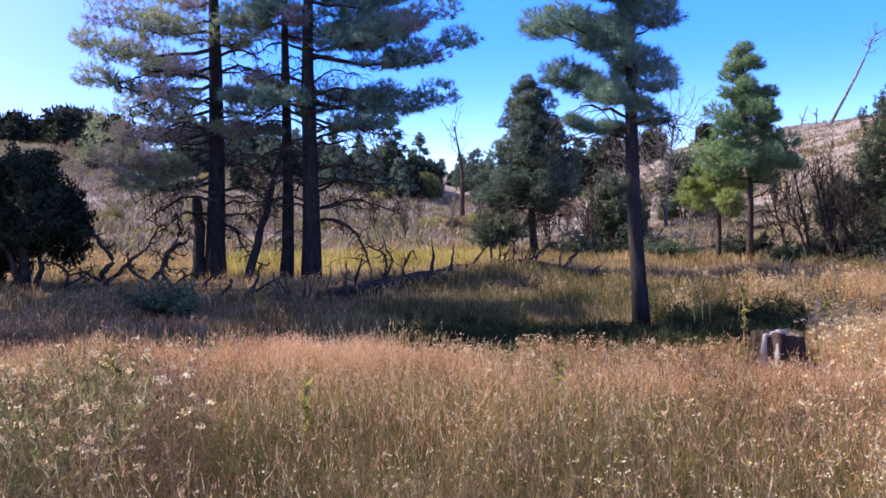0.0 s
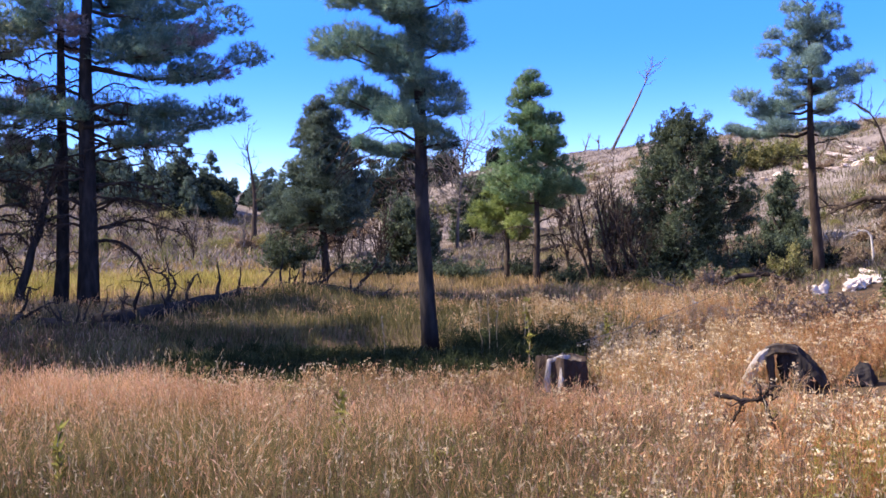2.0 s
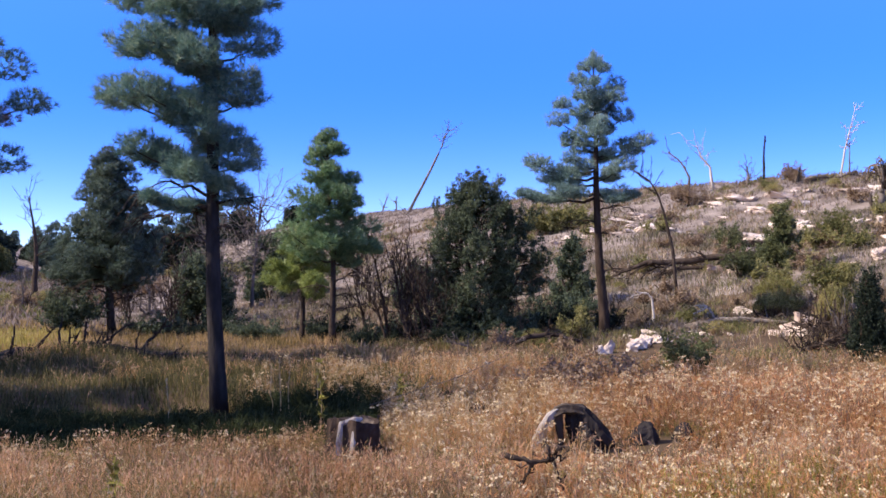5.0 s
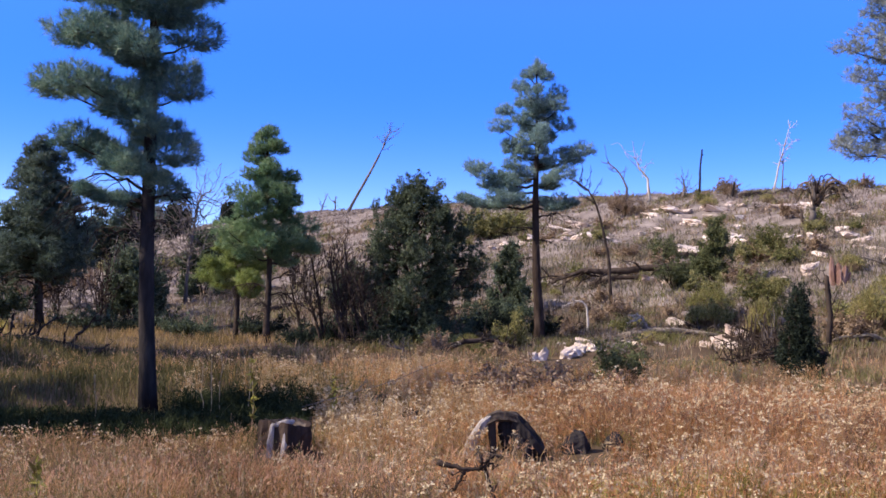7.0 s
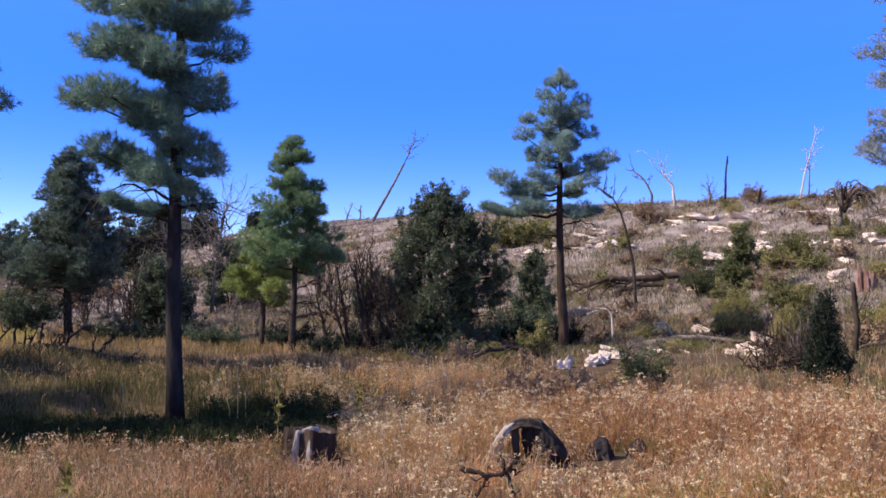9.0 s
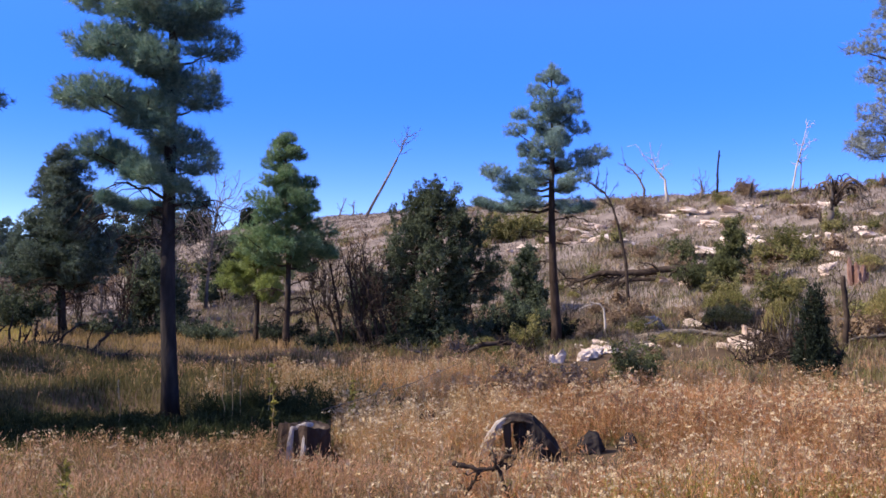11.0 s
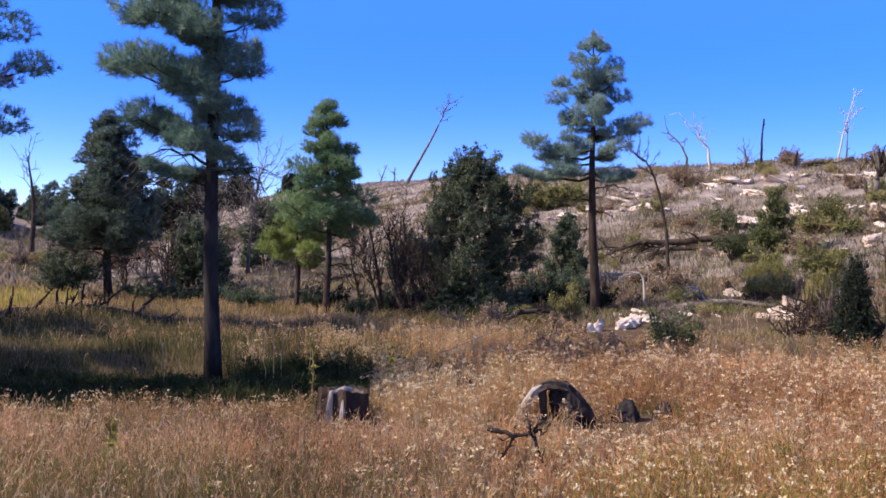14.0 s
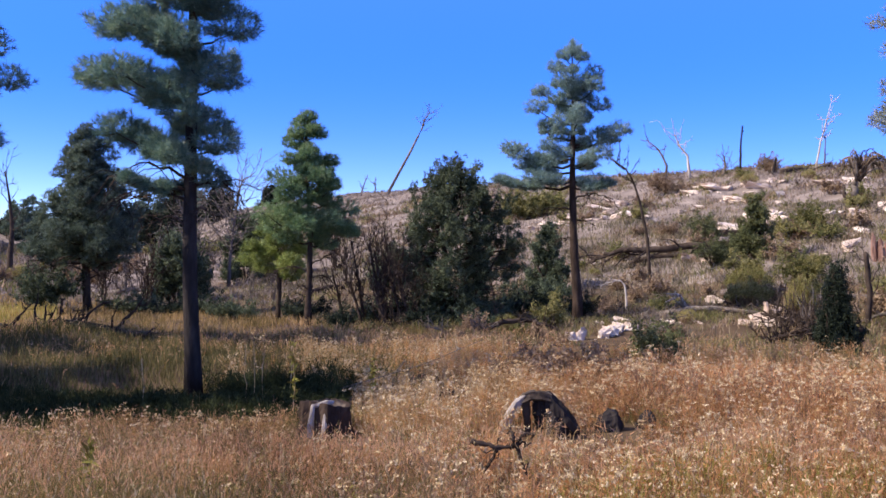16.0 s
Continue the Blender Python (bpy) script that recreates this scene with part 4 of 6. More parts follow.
# ---- fallen logs ----
def log(x0, y0, x1, y1, radii, label, n=10, spread=0.5, seed=0, wood=None, lift=0.0, upright=True, start=0.1, fine=3):
    dx, dy = x1 - x0, y1 - y0
    pts = []
    for f in (0.0, 0.33, 0.66, 1.0):
        x, y = x0 + dx * f, y0 + dy * f
        pts.append((dx * f, dy * f, gz(x, y) - gz(x0, y0) + radii[0] * 0.7 + lift * math.sin(f * 3.14)))
    return dead_wood("fallen_log", x0, y0, pts, radii, label, "log", n=n, spread=spread, seed=seed, wood=wood, upright=upright, sink=0.0, start=start, fine=fine, stout=1.25)


log(-2.6, 18.3, 0.9, 23.4, (0.15, 0.11), "charred fallen log with upright broken branches", 7, 0.6, 101, M_BARK)
log(0.7, 22.5, 3.0, 22.7, (0.12, 0.05), "charred fallen log with upright broken branches", 4, 0.5, 102, M_TWIG)
for i, (x, y, line) in enumerate([(0.54, 23.4, [(0, 0), (0.08, 0.26), (0.11, 0.61)]), (0.81, 22.6, [(0, 0), (0.09, 0.3), (0.12, 0.6)]), (0.66, 23.6, [(0, 0.1), (0.27, 0.12), (0.55, 0.28), (0.65, 0.42), (0.74, 0.56)]), (1.34, 22.93, [(0, 0), (0.11, 0.34), (0.4, 0.56)]),
                               (1.97, 23.24, [(0, 0), (0.21, 0.29), (0.42, 0.49), (0.56, 0.75)]), (2.35, 22.1, [(0, 0), (0.15, 0.16), (0.3, 0.26)]), (-0.6, 21.2, [(0, 0), (0.2, 0.3), (0.25, 0.7)]), (-1.2, 20.2, [(0, 0), (-0.1, 0.35), (0.1, 0.7)]), (-0.2, 21.8, [(0, 0), (0.25, 0.25), (0.55, 0.6)])]):
    crooked("broken_bough", x, y, "curved charred bough standing up beside a log", [line], 0.045, twigs=4, seed=150 + i)
log(-3.6, 18.9, -1.6, 17.6, (0.10, 0.05), "dark fallen log in shaded grass", 9, 0.6, 103, M_TWIG)
r = rng(104)
trunk = thing("fallen_log", 20.24, 30.85, "dark fallen trunk with bare hanging branches on the slope", "log", "", facing(20.24, 30.85), 0.05)
part("trunk", [(*limb([(-2.46, 0.12), (-1.89, 0.34), (-1.17, 0.52), (0.37, 0.6), (2.45, 0.78)][::-1], 0.15, 3, r, 0.1), 0)], M_TWIG, trunk, smooth=True)
part("trunk", [(*limb([(-1.13, 0.06), (-0.19, 0.3), (1.11, 0.3), (2.2, 0.2)], 0.10, 6, r, 0.1), 0)], M_TWIG, trunk, smooth=True)
for line in [[(-1.17, 0.54), (-1.88, 0.21), (-2.17, 0.01)], [(-0.75, 0.58), (-1.32, 0.25), (-1.6, -0.04)], [(-0.38, 0.61), (-0.84, 0.22), (-0.97, -0.01)], [(-1.6, 0.42), (-2.2, 0.2), (-2.6, 0.05)], [(0.1, 0.6), (-0.3, 0.3), (-0.35, 0.0)], [(-1.9, 0.3), (-2.5, 0.35), (-2.9, 0.2)], [(0.6, 0.6), (0.3, 0.85), (-0.1, 0.9)], [(1.2, 0.7), (0.9, 0.4), (0.8, 0.05)]]:
    part("branch", [(*limb(line, 0.042, 8, r, 0.3), 0)], M_TWIG, trunk, smooth=True)
log(23.2, 33.6, 26.4, 31.4, (0.15, 0.10), "dark fallen trunk across the slope", 6, 0.6, 105, M_TWIG, 0.0, False)
log(14.5, 22.3, 16.6, 21.2, (0.085, 0.05), "grey weathered fallen log beside pale rocks", 4, 0.4, 106, M_STUMPTOP, 0.12, False)
log(15.5, 21.9, 17.4, 21.7, (0.07, 0.05), "grey fallen log beside pale rocks", 3, 0.4, 107, M_DEAD, 0, False)
log(9.3, 21.3, 11.1, 20.9, (0.07, 0.035), "thin dark fallen branch in the grass", 9, 0.5, 108, M_TWIG, 0.34, False)
log(14.6, 17.3, 16.0, 17.0, (0.10, 0.06), "dark dead brush beside a juniper bush", 16, 0.7, 109, M_TWIG, 0.1, True)
log(14.7, 17.6, 16.0, 18.4, (0.08, 0.04), "dark dead brush beside a juniper bush", 16, 0.6, 110, M_DEAD, 0.1, True)
log(18.5, 21.5, 20.9, 20.4, (0.09, 0.05), "grey fallen log on the slope", 6, 0.5, 111, M_DEAD, 0, False)
log(18.2, 17.5, 16.9, 18.2, (0.06, 0.03), "dead branch lying on the slope", 7, 0.5, 112, M_DEAD, 0.15, False)
log(3.4, 45.2, 6.0, 43.6, (0.12, 0.05), "pale fallen trunk behind a pinyon", 18, 1.0, 113, M_DEAD, 0.2, True)
log(9.6, 37.5, 12.4, 39.2, (0.14, 0.08), "dark fallen trunk below the hill", 8, 0.6, 114, M_TWIG, 0, True)
log(-6.5, 66, -1.2, 63.5, (0.14, 0.07), "grey fallen trunk in the valley", 10, 0.7, 115, M_DEAD, 0, True)
log(35.2, 43.2, 38.4, 43.4, (0.16, 0.12), "dark fallen trunk along the crest", 4, 0.5, 116, M_TWIG, 0, False)
# bent bleached branches on the slope
crooked("bent_branch", 14.72, 24.11, "bent bleached branch arching above the slope", [[(0, 0), (-0.02, 0.58), (-0.21, 0.76), (-0.56, 0.65)], [(-0.17, 0.74), (-0.43, 0.8)]], 0.036, wood=M_BLEACHED, twigs=3, seed=120, depth=0.03)
crooked("bent_branch", 15.65, 22.67, "bent bleached branch arching above the slope", [[(0, 0), (-0.15, 0.33), (-0.31, 0.44), (-0.54, 0.44)], [(-0.24, 0.4), (-0.4, 0.3), (-0.54, 0.26)]], 0.04, wood=M_BLEACHED, twigs=4, seed=121, depth=0.03)


# ---- stumps ----
def stump(x, y, h, r, label, seed, turn=0.0, hollow=0.0, tilt=0.0, bark=None, top=None):
    """A burnt stump: fluted bark shell, cracked top, flared roots."""
    q = rng(seed)
    ob = thing("tree_stump", x, y, label, "stump", "", turn, 0.06)
    n, rows = 36, 9
    th = np.arange(n) * 2 * np.pi / n
    flute = 1 + 0.07 * np.sin(5 * th + seed) + 0.05 * np.sin(11 * th) + 0.03 * q.normal(size=n)
    rim = h * (1 + 0.04 * np.sin(2 * th + 1) + 0.025 * q.normal(size=n)) + tilt * r * np.cos(th)
    v = []
    for i in range(rows):
        f = i / (rows - 1)
        rr = r * flute * (1 + 0.35 * (1 - f) ** 3 + 0.02 * q.normal(size=n))
        v.append(np.stack([rr * np.cos(th), rr * np.sin(th), rim * f], 1))
    inner = np.stack([r * 0.8 * flute * np.cos(th), r * 0.8 * flute * np.sin(th), rim - 0.01], 1)
    v = np.concatenate(v + [inner])
    f = []
    for i in range(rows):
        for j in range(n):
            a, b = i * n + j, i * n + (j + 1) % n
            f += [(a, b, b + n), (a, b + n, a + n)]
    part("bark", [(v, f, 0)], bark or M_STUMPBARK, ob)
    tops, tf = [], []
    for i, g in enumerate((0.82, 0.55, 0.28, 0.02)):
        tops.append(np.stack([r * g * flute * np.cos(th), r * g * flute * np.sin(th), rim - 0.012 - hollow * (1 - g) + 0.012 * q.normal(size=n)], 1))
    for i in range(3):
        for j in range(n):
            a, b = i * n + j, i * n + (j + 1) % n
            tf += [(a, b, b + n), (a, b + n, a + n)]
    part("cut_top", [(np.concatenate(tops), tf, 0)], top or M_STUMPTOP, ob, "cracked top of the stump")
    return ob


s1 = stump(3.0, 10.5, 0.38, 0.24, "charred brown stump with a grey weathered split side", 131, 20, tilt=-0.05, bark=M_BARK_RED, top=M_STUMPBARK)
part("split_side", [(*tube([(-0.235, -0.10, 0.0), (-0.24, -0.11, 0.2), (-0.215, -0.1, 0.37)], [0.04, 0.034, 0.022], 7, 0.15, 3), 0), (*tube([(-0.15, -0.2, 0.0), (-0.15, -0.205, 0.18), (-0.13, -0.19, 0.35)], [0.045, 0.036, 0.02], 7, 0.2, 4), 0)], M_DRIFT, s1, "pale grey split wood on the stump's side")
part("split_slab", [(*tube([(-0.22, -0.1, 0.365), (-0.1, -0.17, 0.395), (0.03, -0.09, 0.385)], [0.024, 0.028, 0.018], 6, 0.15, 8), 0)], M_DRIFT, s1, "pale grey split wood on the stump's top")
s2 = thing("tree_stump", 4.97, 9.62, "burnt-out stump with an arched pale root", "stump", "", facing(4.97, 9.62), 0.09)


def gnarl(pts, radii, seed, n=16, lump=0.16):
    """A weathered limb of wood, finely furrowed along its length."""
    pts, radii = np.asarray(pts, float), np.asarray(radii, float)
    u, w = np.linspace(0, 1, len(pts)), np.linspace(0, 1, 14)
    p = np.stack([np.interp(w, u, pts[:, q]) for q in range(3)], 1)
    v, f = tube(p, np.interp(w, u, radii), n, 0.05, seed)
    g = rng(seed + 1).normal(size=n) * lump
    ring = v[:14 * n].reshape(14, n, 3)
    v[:14 * n] = (p[:, None] + (ring - p[:, None]) * (1 + g[None, :, None])).reshape(-1, 3)
    return v, f


part("shell", [(*gnarl([(-0.06, 0.05, 0.485), (0.06, 0.04, 0.47), (0.15, 0.03, 0.37), (0.25, 0.02, 0.26), (0.34, 0.02, 0.15)], [0.05, 0.075, 0.085, 0.075, 0.05], 5), 0), (*gnarl([(0.16, 0.05, 0.0), (0.15, 0.05, 0.22), (0.07, 0.05, 0.44)], [0.14, 0.13, 0.08], 9), 0), (*gnarl([(0.0, 0.07, 0.16), (-0.01, 0.06, 0.32), (-0.02, 0.05, 0.46)], [0.05, 0.09, 0.07], 19), 0)], M_BARK, s2, "charred hollow side of the stump")
part("root_arch", [(*gnarl([(0.08, 0.0, 0.47), (-0.02, -0.02, 0.495), (-0.12, -0.03, 0.495), (-0.22, -0.04, 0.44)], [0.05, 0.055, 0.055, 0.045], 6), 0)], M_STUMPBARK, s2, "charred arch of the stump's root")
part("pale_root", [(*gnarl([(-0.46, -0.08, -0.02), (-0.385, -0.08, 0.15), (-0.31, -0.07, 0.3), (-0.235, -0.06, 0.42), (-0.16, -0.06, 0.49)], [0.05, 0.048, 0.046, 0.044, 0.025], 7, 12), 0)], M_DRIFT, s2, "grey weathered outer root")
part("post", [(*gnarl([(-0.16, 0.02, 0.0), (-0.14, 0.02, 0.2), (-0.17, 0.0, 0.46)], [0.035, 0.03, 0.05], 8, 10), 0)], M_STUMPBARK, s2)
split = thing("split_stump", 23.7, 24.65, "splintered red-brown stump on the slope", "stump", "", facing(23.7, 24.65), 0.05)
for dx, dy, w, h, tx in [(-0.17, 0, 0.10, 0.85, -0.06), (-0.04, 0.06, 0.11, 0.7, 0.02), (0.1, -0.02, 0.10, 0.62, 0.08), (0.2, 0.04, 0.07, 0.42, 0.12), (0.02, -0.1, 0.08, 0.5, 0.0)]:
    part("splinter", [(*tube([(dx, dy, 0), (dx + tx * 0.4, dy, h * 0.5), (dx + tx * 0.8, dy, h * 0.85), (dx + tx, dy, h)], [w * 1.1, w, w * 0.7, w * 0.12], 7, 0.16, int(h * 100)), 0)], M_REDWOOD, split)
for x, y, h, w in [(5.81, 9.76, 0.26, 0.15), (6.22, 9.7, 0.22, 0.1)]:
    knob = thing("tree_stump", x, y, "small charred stump knob in golden weeds", "stump", "", x * 50, 0.05)
    part("bark", [(*gnarl([(0, 0, 0), (0.01, 0, h * 0.5), (0.0, 0.01, h * 0.85), (-0.01, 0, h)], [w * 1.1, w, w * 0.7, w * 0.15], int(h * 100), 14), 0)], M_BARK, knob)
crooked("dead_branch", 3.62, 7.4, "bare forked grey branch in front of a stump", [[(-0.33, 0.33), (-0.22, 0.31), (-0.1, 0.29), (0.02, 0.31), (0.07, 0.34)], [(-0.13, 0.29), (-0.17, 0.2), (-0.23, 0.1), (-0.26, 0.0)], [(0.01, 0.32), (0.05, 0.18), (0.1, 0.06), (0.15, -0.06)], [(-0.02, 0.3), (-0.01, 0.38), (-0.05, 0.44)], [(0.02, 0.31), (0.06, 0.39), (0.12, 0.4)]], 0.023, wood=M_TWIG, twigs=7, seed=134, depth=0.02)
dead_wood("dead_branch", 4.5, 12.2, [(-0.8, 0, 0.25), (0.2, 0, 0.55), (0.9, 0, 0.85)], (0.006, 0.003), "pale dead stalk leaning in the weeds", "branch", n=2, spread=0.2, seed=135, wood=M_DEAD, turn=facing(4.5, 12.2))
crooked("dead_branch", 6.15, 7.05, "pale dead branch lying in golden weeds", [[(-0.3, 0.12), (-0.1, 0.24), (0.2, 0.3)], [(-0.1, 0.2), (0.1, 0.1), (0.3, 0.05)]], 0.016, wood=M_BLEACHED, twigs=4, seed=138, depth=0.05)


# ---- rocks ----
def rock(x, y, sx, sy, sz, seed, turn, label="pale limestone rock bedded in the slope"):
    """A broken limestone block: the hull of scattered corners, roughened."""
    r = rng(seed)
    bm = bmesh.new()
    for q in range(16):
        p = r.uniform(-1, 1, 3)
        p = p / max(np.abs(p).max(), 0.3) * np.array([1, 1, 0.9]) * r.uniform(0.7, 1.0)
        bm.verts.new(p * np.array([1, 1, 1 if p[2] < 0 else r.uniform(0.55, 1.0)]))
    bmesh.ops.convex_hull(bm, input=bm.verts[:])
    bmesh.ops.delete(bm, geom=[q for q in bm.verts if not q.link_faces], context="VERTS")
    bmesh.ops.subdivide_edges(bm, edges=bm.edges[:], cuts=3, use_grid_fill=True)
    bmesh.ops.triangulate(bm, faces=bm.faces[:])
    for q in bm.verts:
        q.co *= 1 + noise.noise(q.co * 2.6 + Vector((seed, 0, 0))) * 0.3 + noise.noise(q.co * 6 + Vector((seed, 3, 0))) * 0.16 + noise.noise(q.co * 15 + Vector((seed, 5, 0))) * 0.05
    bmesh.ops.scale(bm, vec=(sx, sy, sz), verts=bm.verts)
    me = bpy.data.meshes.new("rock")
    bm.to_mesh(me)
    bm.free()
    me.materials.append(M_ROCK)
    ob = new("rock", me)
    ob.matrix_basis = pose(x, y, gz(x, y) + sz * 0.35, r.normal() * 6, 8 + r.normal() * 6, turn)
    return tagged(ob, label, "rock", "pale rocks on the slope")


ROCKS = [(24.9, 41.2, 1.0, 0.55, 0.30), (25.7, 44.3, 0.9, 0.5, 0.22), (26.6, 44.6, 0.6, 0.5, 0.2), (22.8, 43.7, 0.75, 0.4, 0.2), (23.8, 43.6, 0.45, 0.4, 0.2), (28.8, 38.3, 0.75, 0.5, 0.2), (27.1, 33.8, 0.42, 0.35, 0.26), (26.7, 34.6, 0.3, 0.3, 0.2),
         (30.5, 37.5, 0.3, 0.3, 0.24), (33.8, 38.3, 0.9, 0.5, 0.2), (28.1, 31.8, 0.5, 0.4, 0.26), (28.8, 31.2, 0.36, 0.3, 0.22), (30.8, 42.3, 1.0, 0.5, 0.2), (29.6, 42.9, 0.7, 0.4, 0.18), (32.0, 40.9, 0.7, 0.5, 0.2), (29.9, 30.9, 0.3, 0.3, 0.26), (31.4, 30.2, 0.4, 0.3, 0.2),
         (35.0, 37.6, 0.6, 0.4, 0.18), (31.9, 34.9, 0.3, 0.3, 0.18), (29.2, 35.9, 0.24, 0.2, 0.16), (27.4, 36.6, 0.2, 0.2, 0.14), (26.2, 38.5, 0.24, 0.2, 0.16), (24.9, 38.4, 0.2, 0.2, 0.14), (33.0, 33.2, 0.3, 0.25, 0.2),
         (10.85, 19.9, 0.12, 0.14, 0.17), (11.05, 19.9, 0.14, 0.14, 0.21), (11.62, 19.85, 0.13, 0.16, 0.17), (11.85, 20.0, 0.16, 0.18, 0.23), (12.1, 20.2, 0.12, 0.14, 0.16), (12.35, 20.5, 0.16, 0.14, 0.16), (12.75, 20.6, 0.16, 0.12, 0.12), (15.85, 19.7, 0.46, 0.3, 0.24), (16.35, 20.0, 0.42, 0.3, 0.28), (15.45, 20.1, 0.18, 0.15, 0.1), (16.7, 19.85, 0.3, 0.3, 0.18), (13.5, 22.2, 0.26, 0.2, 0.12), (12.9, 22.4, 0.2, 0.16, 0.1), (19.6, 19.9, 0.3, 0.25, 0.18), (17.2, 23.6, 0.3, 0.2, 0.12), (14.2, 21.2, 0.3, 0.25, 0.12)]
for i, (x, y, sx, sy, sz) in enumerate(ROCKS):
    big = 0.92 if i < 24 else 1.15
    rock(x, y, sx * big, sy * big, sz * big, 200 + i, facing(x, y) + (i * 37 % 30) - 15, "pale limestone slab lying on the hillside" if sx > 0.6 else "pale limestone rock bedded in the slope")
# broken pieces round the larger slabs
q = rng(77)
for i, (x, y, sx, sy, sz) in enumerate(ROCKS):
    for k in range(7 if sx > 0.55 else 4 if sx > 0.3 else 2):
        s = sx * q.uniform(0.14, 0.45)
        a = radians(facing(x, y))
        u, w = q.normal() * sx * 1.2, q.normal() * sy * 0.9
        rock(x + u * math.cos(a) - w * math.sin(a), y + u * math.sin(a) + w * math.cos(a), s, s * 0.7, s * 0.4, 4000 + i * 9 + k, q.uniform(0, 360))
# outcrops in patches over the hill
for i in range(46):
    s, w = q.uniform(31, 53), q.uniform(-14, 22)
    for k in range(int(q.integers(1, 6))):
        x, y = 0.907 * s - 0.422 * w + q.normal() * 0.7, 0.422 * s + 0.907 * w + q.normal() * 0.7
        if x > 16 and y > 18 and 0.3 < x / y < 1.35:
            z = q.uniform(0.10, 0.40)
            rock(x, y, z * 1.5, z, z * 0.5, 700 + i * 7 + k, q.uniform(0, 360))

# ---- shrubs ----
def shrub(x, y, w, h, label, leaf, seed, size=0.055, clumps=1.2, k=11, name="shrub", stems=True):
    r = rng(seed)
    lobes = [(r.normal() * w * 0.2, r.normal() * w * 0.2, h * r.uniform(0.35, 0.62), w * r.uniform(0.22, 0.36), w * r.uniform(0.22, 0.36), h * r.uniform(0.28, 0.4)) for _ in range(6)]
    st = [(0, 0, r.normal() * w * 0.3, r.normal() * w * 0.3, h * 0.8, 0.012) for _ in range(6)] if stems else []
    return bushy(name, x, y, lobes, st, label, "shrub", leaf, M_TWIG, seed, clumps, size, k, r.uniform(0, 360), "", 0.3, 0.03)


shrub(9.85, 15.2, 0.8, 0.72, "rounded green shrub with pale flower heads around", M_SLOPEJUNIPER, 401, clumps=1.8)
shrub(11.4, 21.9, 0.7, 0.75, "dense green shrub at the foot of a pine", M_OLIVE, 402)
shrub(19.4, 23.0, 1.0, 1.1, "yellow-green shrub beside a juniper bush", M_OLIVE, 403)
shrub(22.9, 32.3, 1.2, 1.0, "dark green shrub on the rocky slope", M_SLOPEJUNIPER, 405)
shrub(20.3, 28.2, 1.1, 0.9, "green shrub on the rocky slope", M_SLOPEJUNIPER, 406)
shrub(25.4, 29.9, 1.3, 1.1, "olive green shrub on the rocky slope", M_OLIVE, 407)
shrub(-4.74, 16.1, 1.1, 0.5, "low dark green shrub in the shade", M_JUNIPER, 408, clumps=1.6)
shrub(35.6, 44.4, 1.2, 0.9, "dry brown shrub on the hill crest", M_GREY_SHRUB, 411)
shrub(6.9, 13.6, 1.4, 0.46, "dry brown shrub in golden weeds", M_GREY_SHRUB, 412, clumps=1.4)
shrub(7.9, 13.4, 1.1, 0.38, "dry brown shrub in golden weeds", M_GREY_SHRUB, 413, clumps=1.4)
shrub(-5.0, 108, 3.0, 2.4, "light green shrub before the far wood", M_OLIVE, 414, size=0.2)
shrub(29.0, 44.2, 1.6, 1.0, "dry brown shrub on the hill crest", M_GREY_SHRUB, 415)
# bushes added to darken the junipers' feet, where their shade would lie
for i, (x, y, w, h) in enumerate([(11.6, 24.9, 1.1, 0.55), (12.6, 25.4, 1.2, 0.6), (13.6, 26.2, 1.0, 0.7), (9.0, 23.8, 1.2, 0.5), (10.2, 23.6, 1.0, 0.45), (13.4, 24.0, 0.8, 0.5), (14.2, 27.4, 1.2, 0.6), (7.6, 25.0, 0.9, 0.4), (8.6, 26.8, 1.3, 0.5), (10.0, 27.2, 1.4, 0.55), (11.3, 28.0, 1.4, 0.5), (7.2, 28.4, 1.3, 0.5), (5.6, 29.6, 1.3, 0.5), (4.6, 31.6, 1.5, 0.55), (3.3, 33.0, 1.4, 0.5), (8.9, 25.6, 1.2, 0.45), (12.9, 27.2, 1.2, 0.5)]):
    shrub(x, y, w, h, "low green bush darkened for the shade at the feet of junipers", (M_JUNIPER, M_DARKJUNIPER)[i % 2], 416 + i, size=0.06, clumps=0.9)
def broom(x, y, w, h, label, leaf, seed, n=900, name="broom_shrub", group=""):
    """A shrub of many thin upright stems, like rabbitbrush."""
    r = rng(seed)
    ob = thing(name, x, y, label, "shrub", group, 0, 0.03)
    a, f = r.uniform(0, 6.283, n), np.sqrt(r.random(n))
    out = np.stack([np.cos(a), np.sin(a), np.zeros(n)], 1)
    root = out * (f * w * 0.16)[:, None]
    tip = out * (f * w * 0.5)[:, None] + np.array([0, 0, 1.0]) * (h * np.sqrt(np.maximum(1 - 0.75 * f ** 2, 0.05)) * r.uniform(0.7, 1.08, n))[:, None]
    mid = root * 0.4 + tip * 0.6 + r.normal(size=(n, 3)) * 0.02
    c = np.repeat(tip, 3, 0) * 0.86 + np.repeat(root, 3, 0) * 0.14 + r.normal(size=(n * 3, 3)) * 0.03
    part("twigwork", [(*slivers(root, tip, 0.006, seed + 1), 0)], M_GREY_SHRUB, ob)["kind"] = "stuff"
    part("foliage", [(*slivers(c, c + unit(r.normal(size=c.shape) + np.array([0, 0, 1.4])) * 0.09, 0.009, seed + 2), 0)], leaf, ob)["kind"] = "stuff"
    return ob


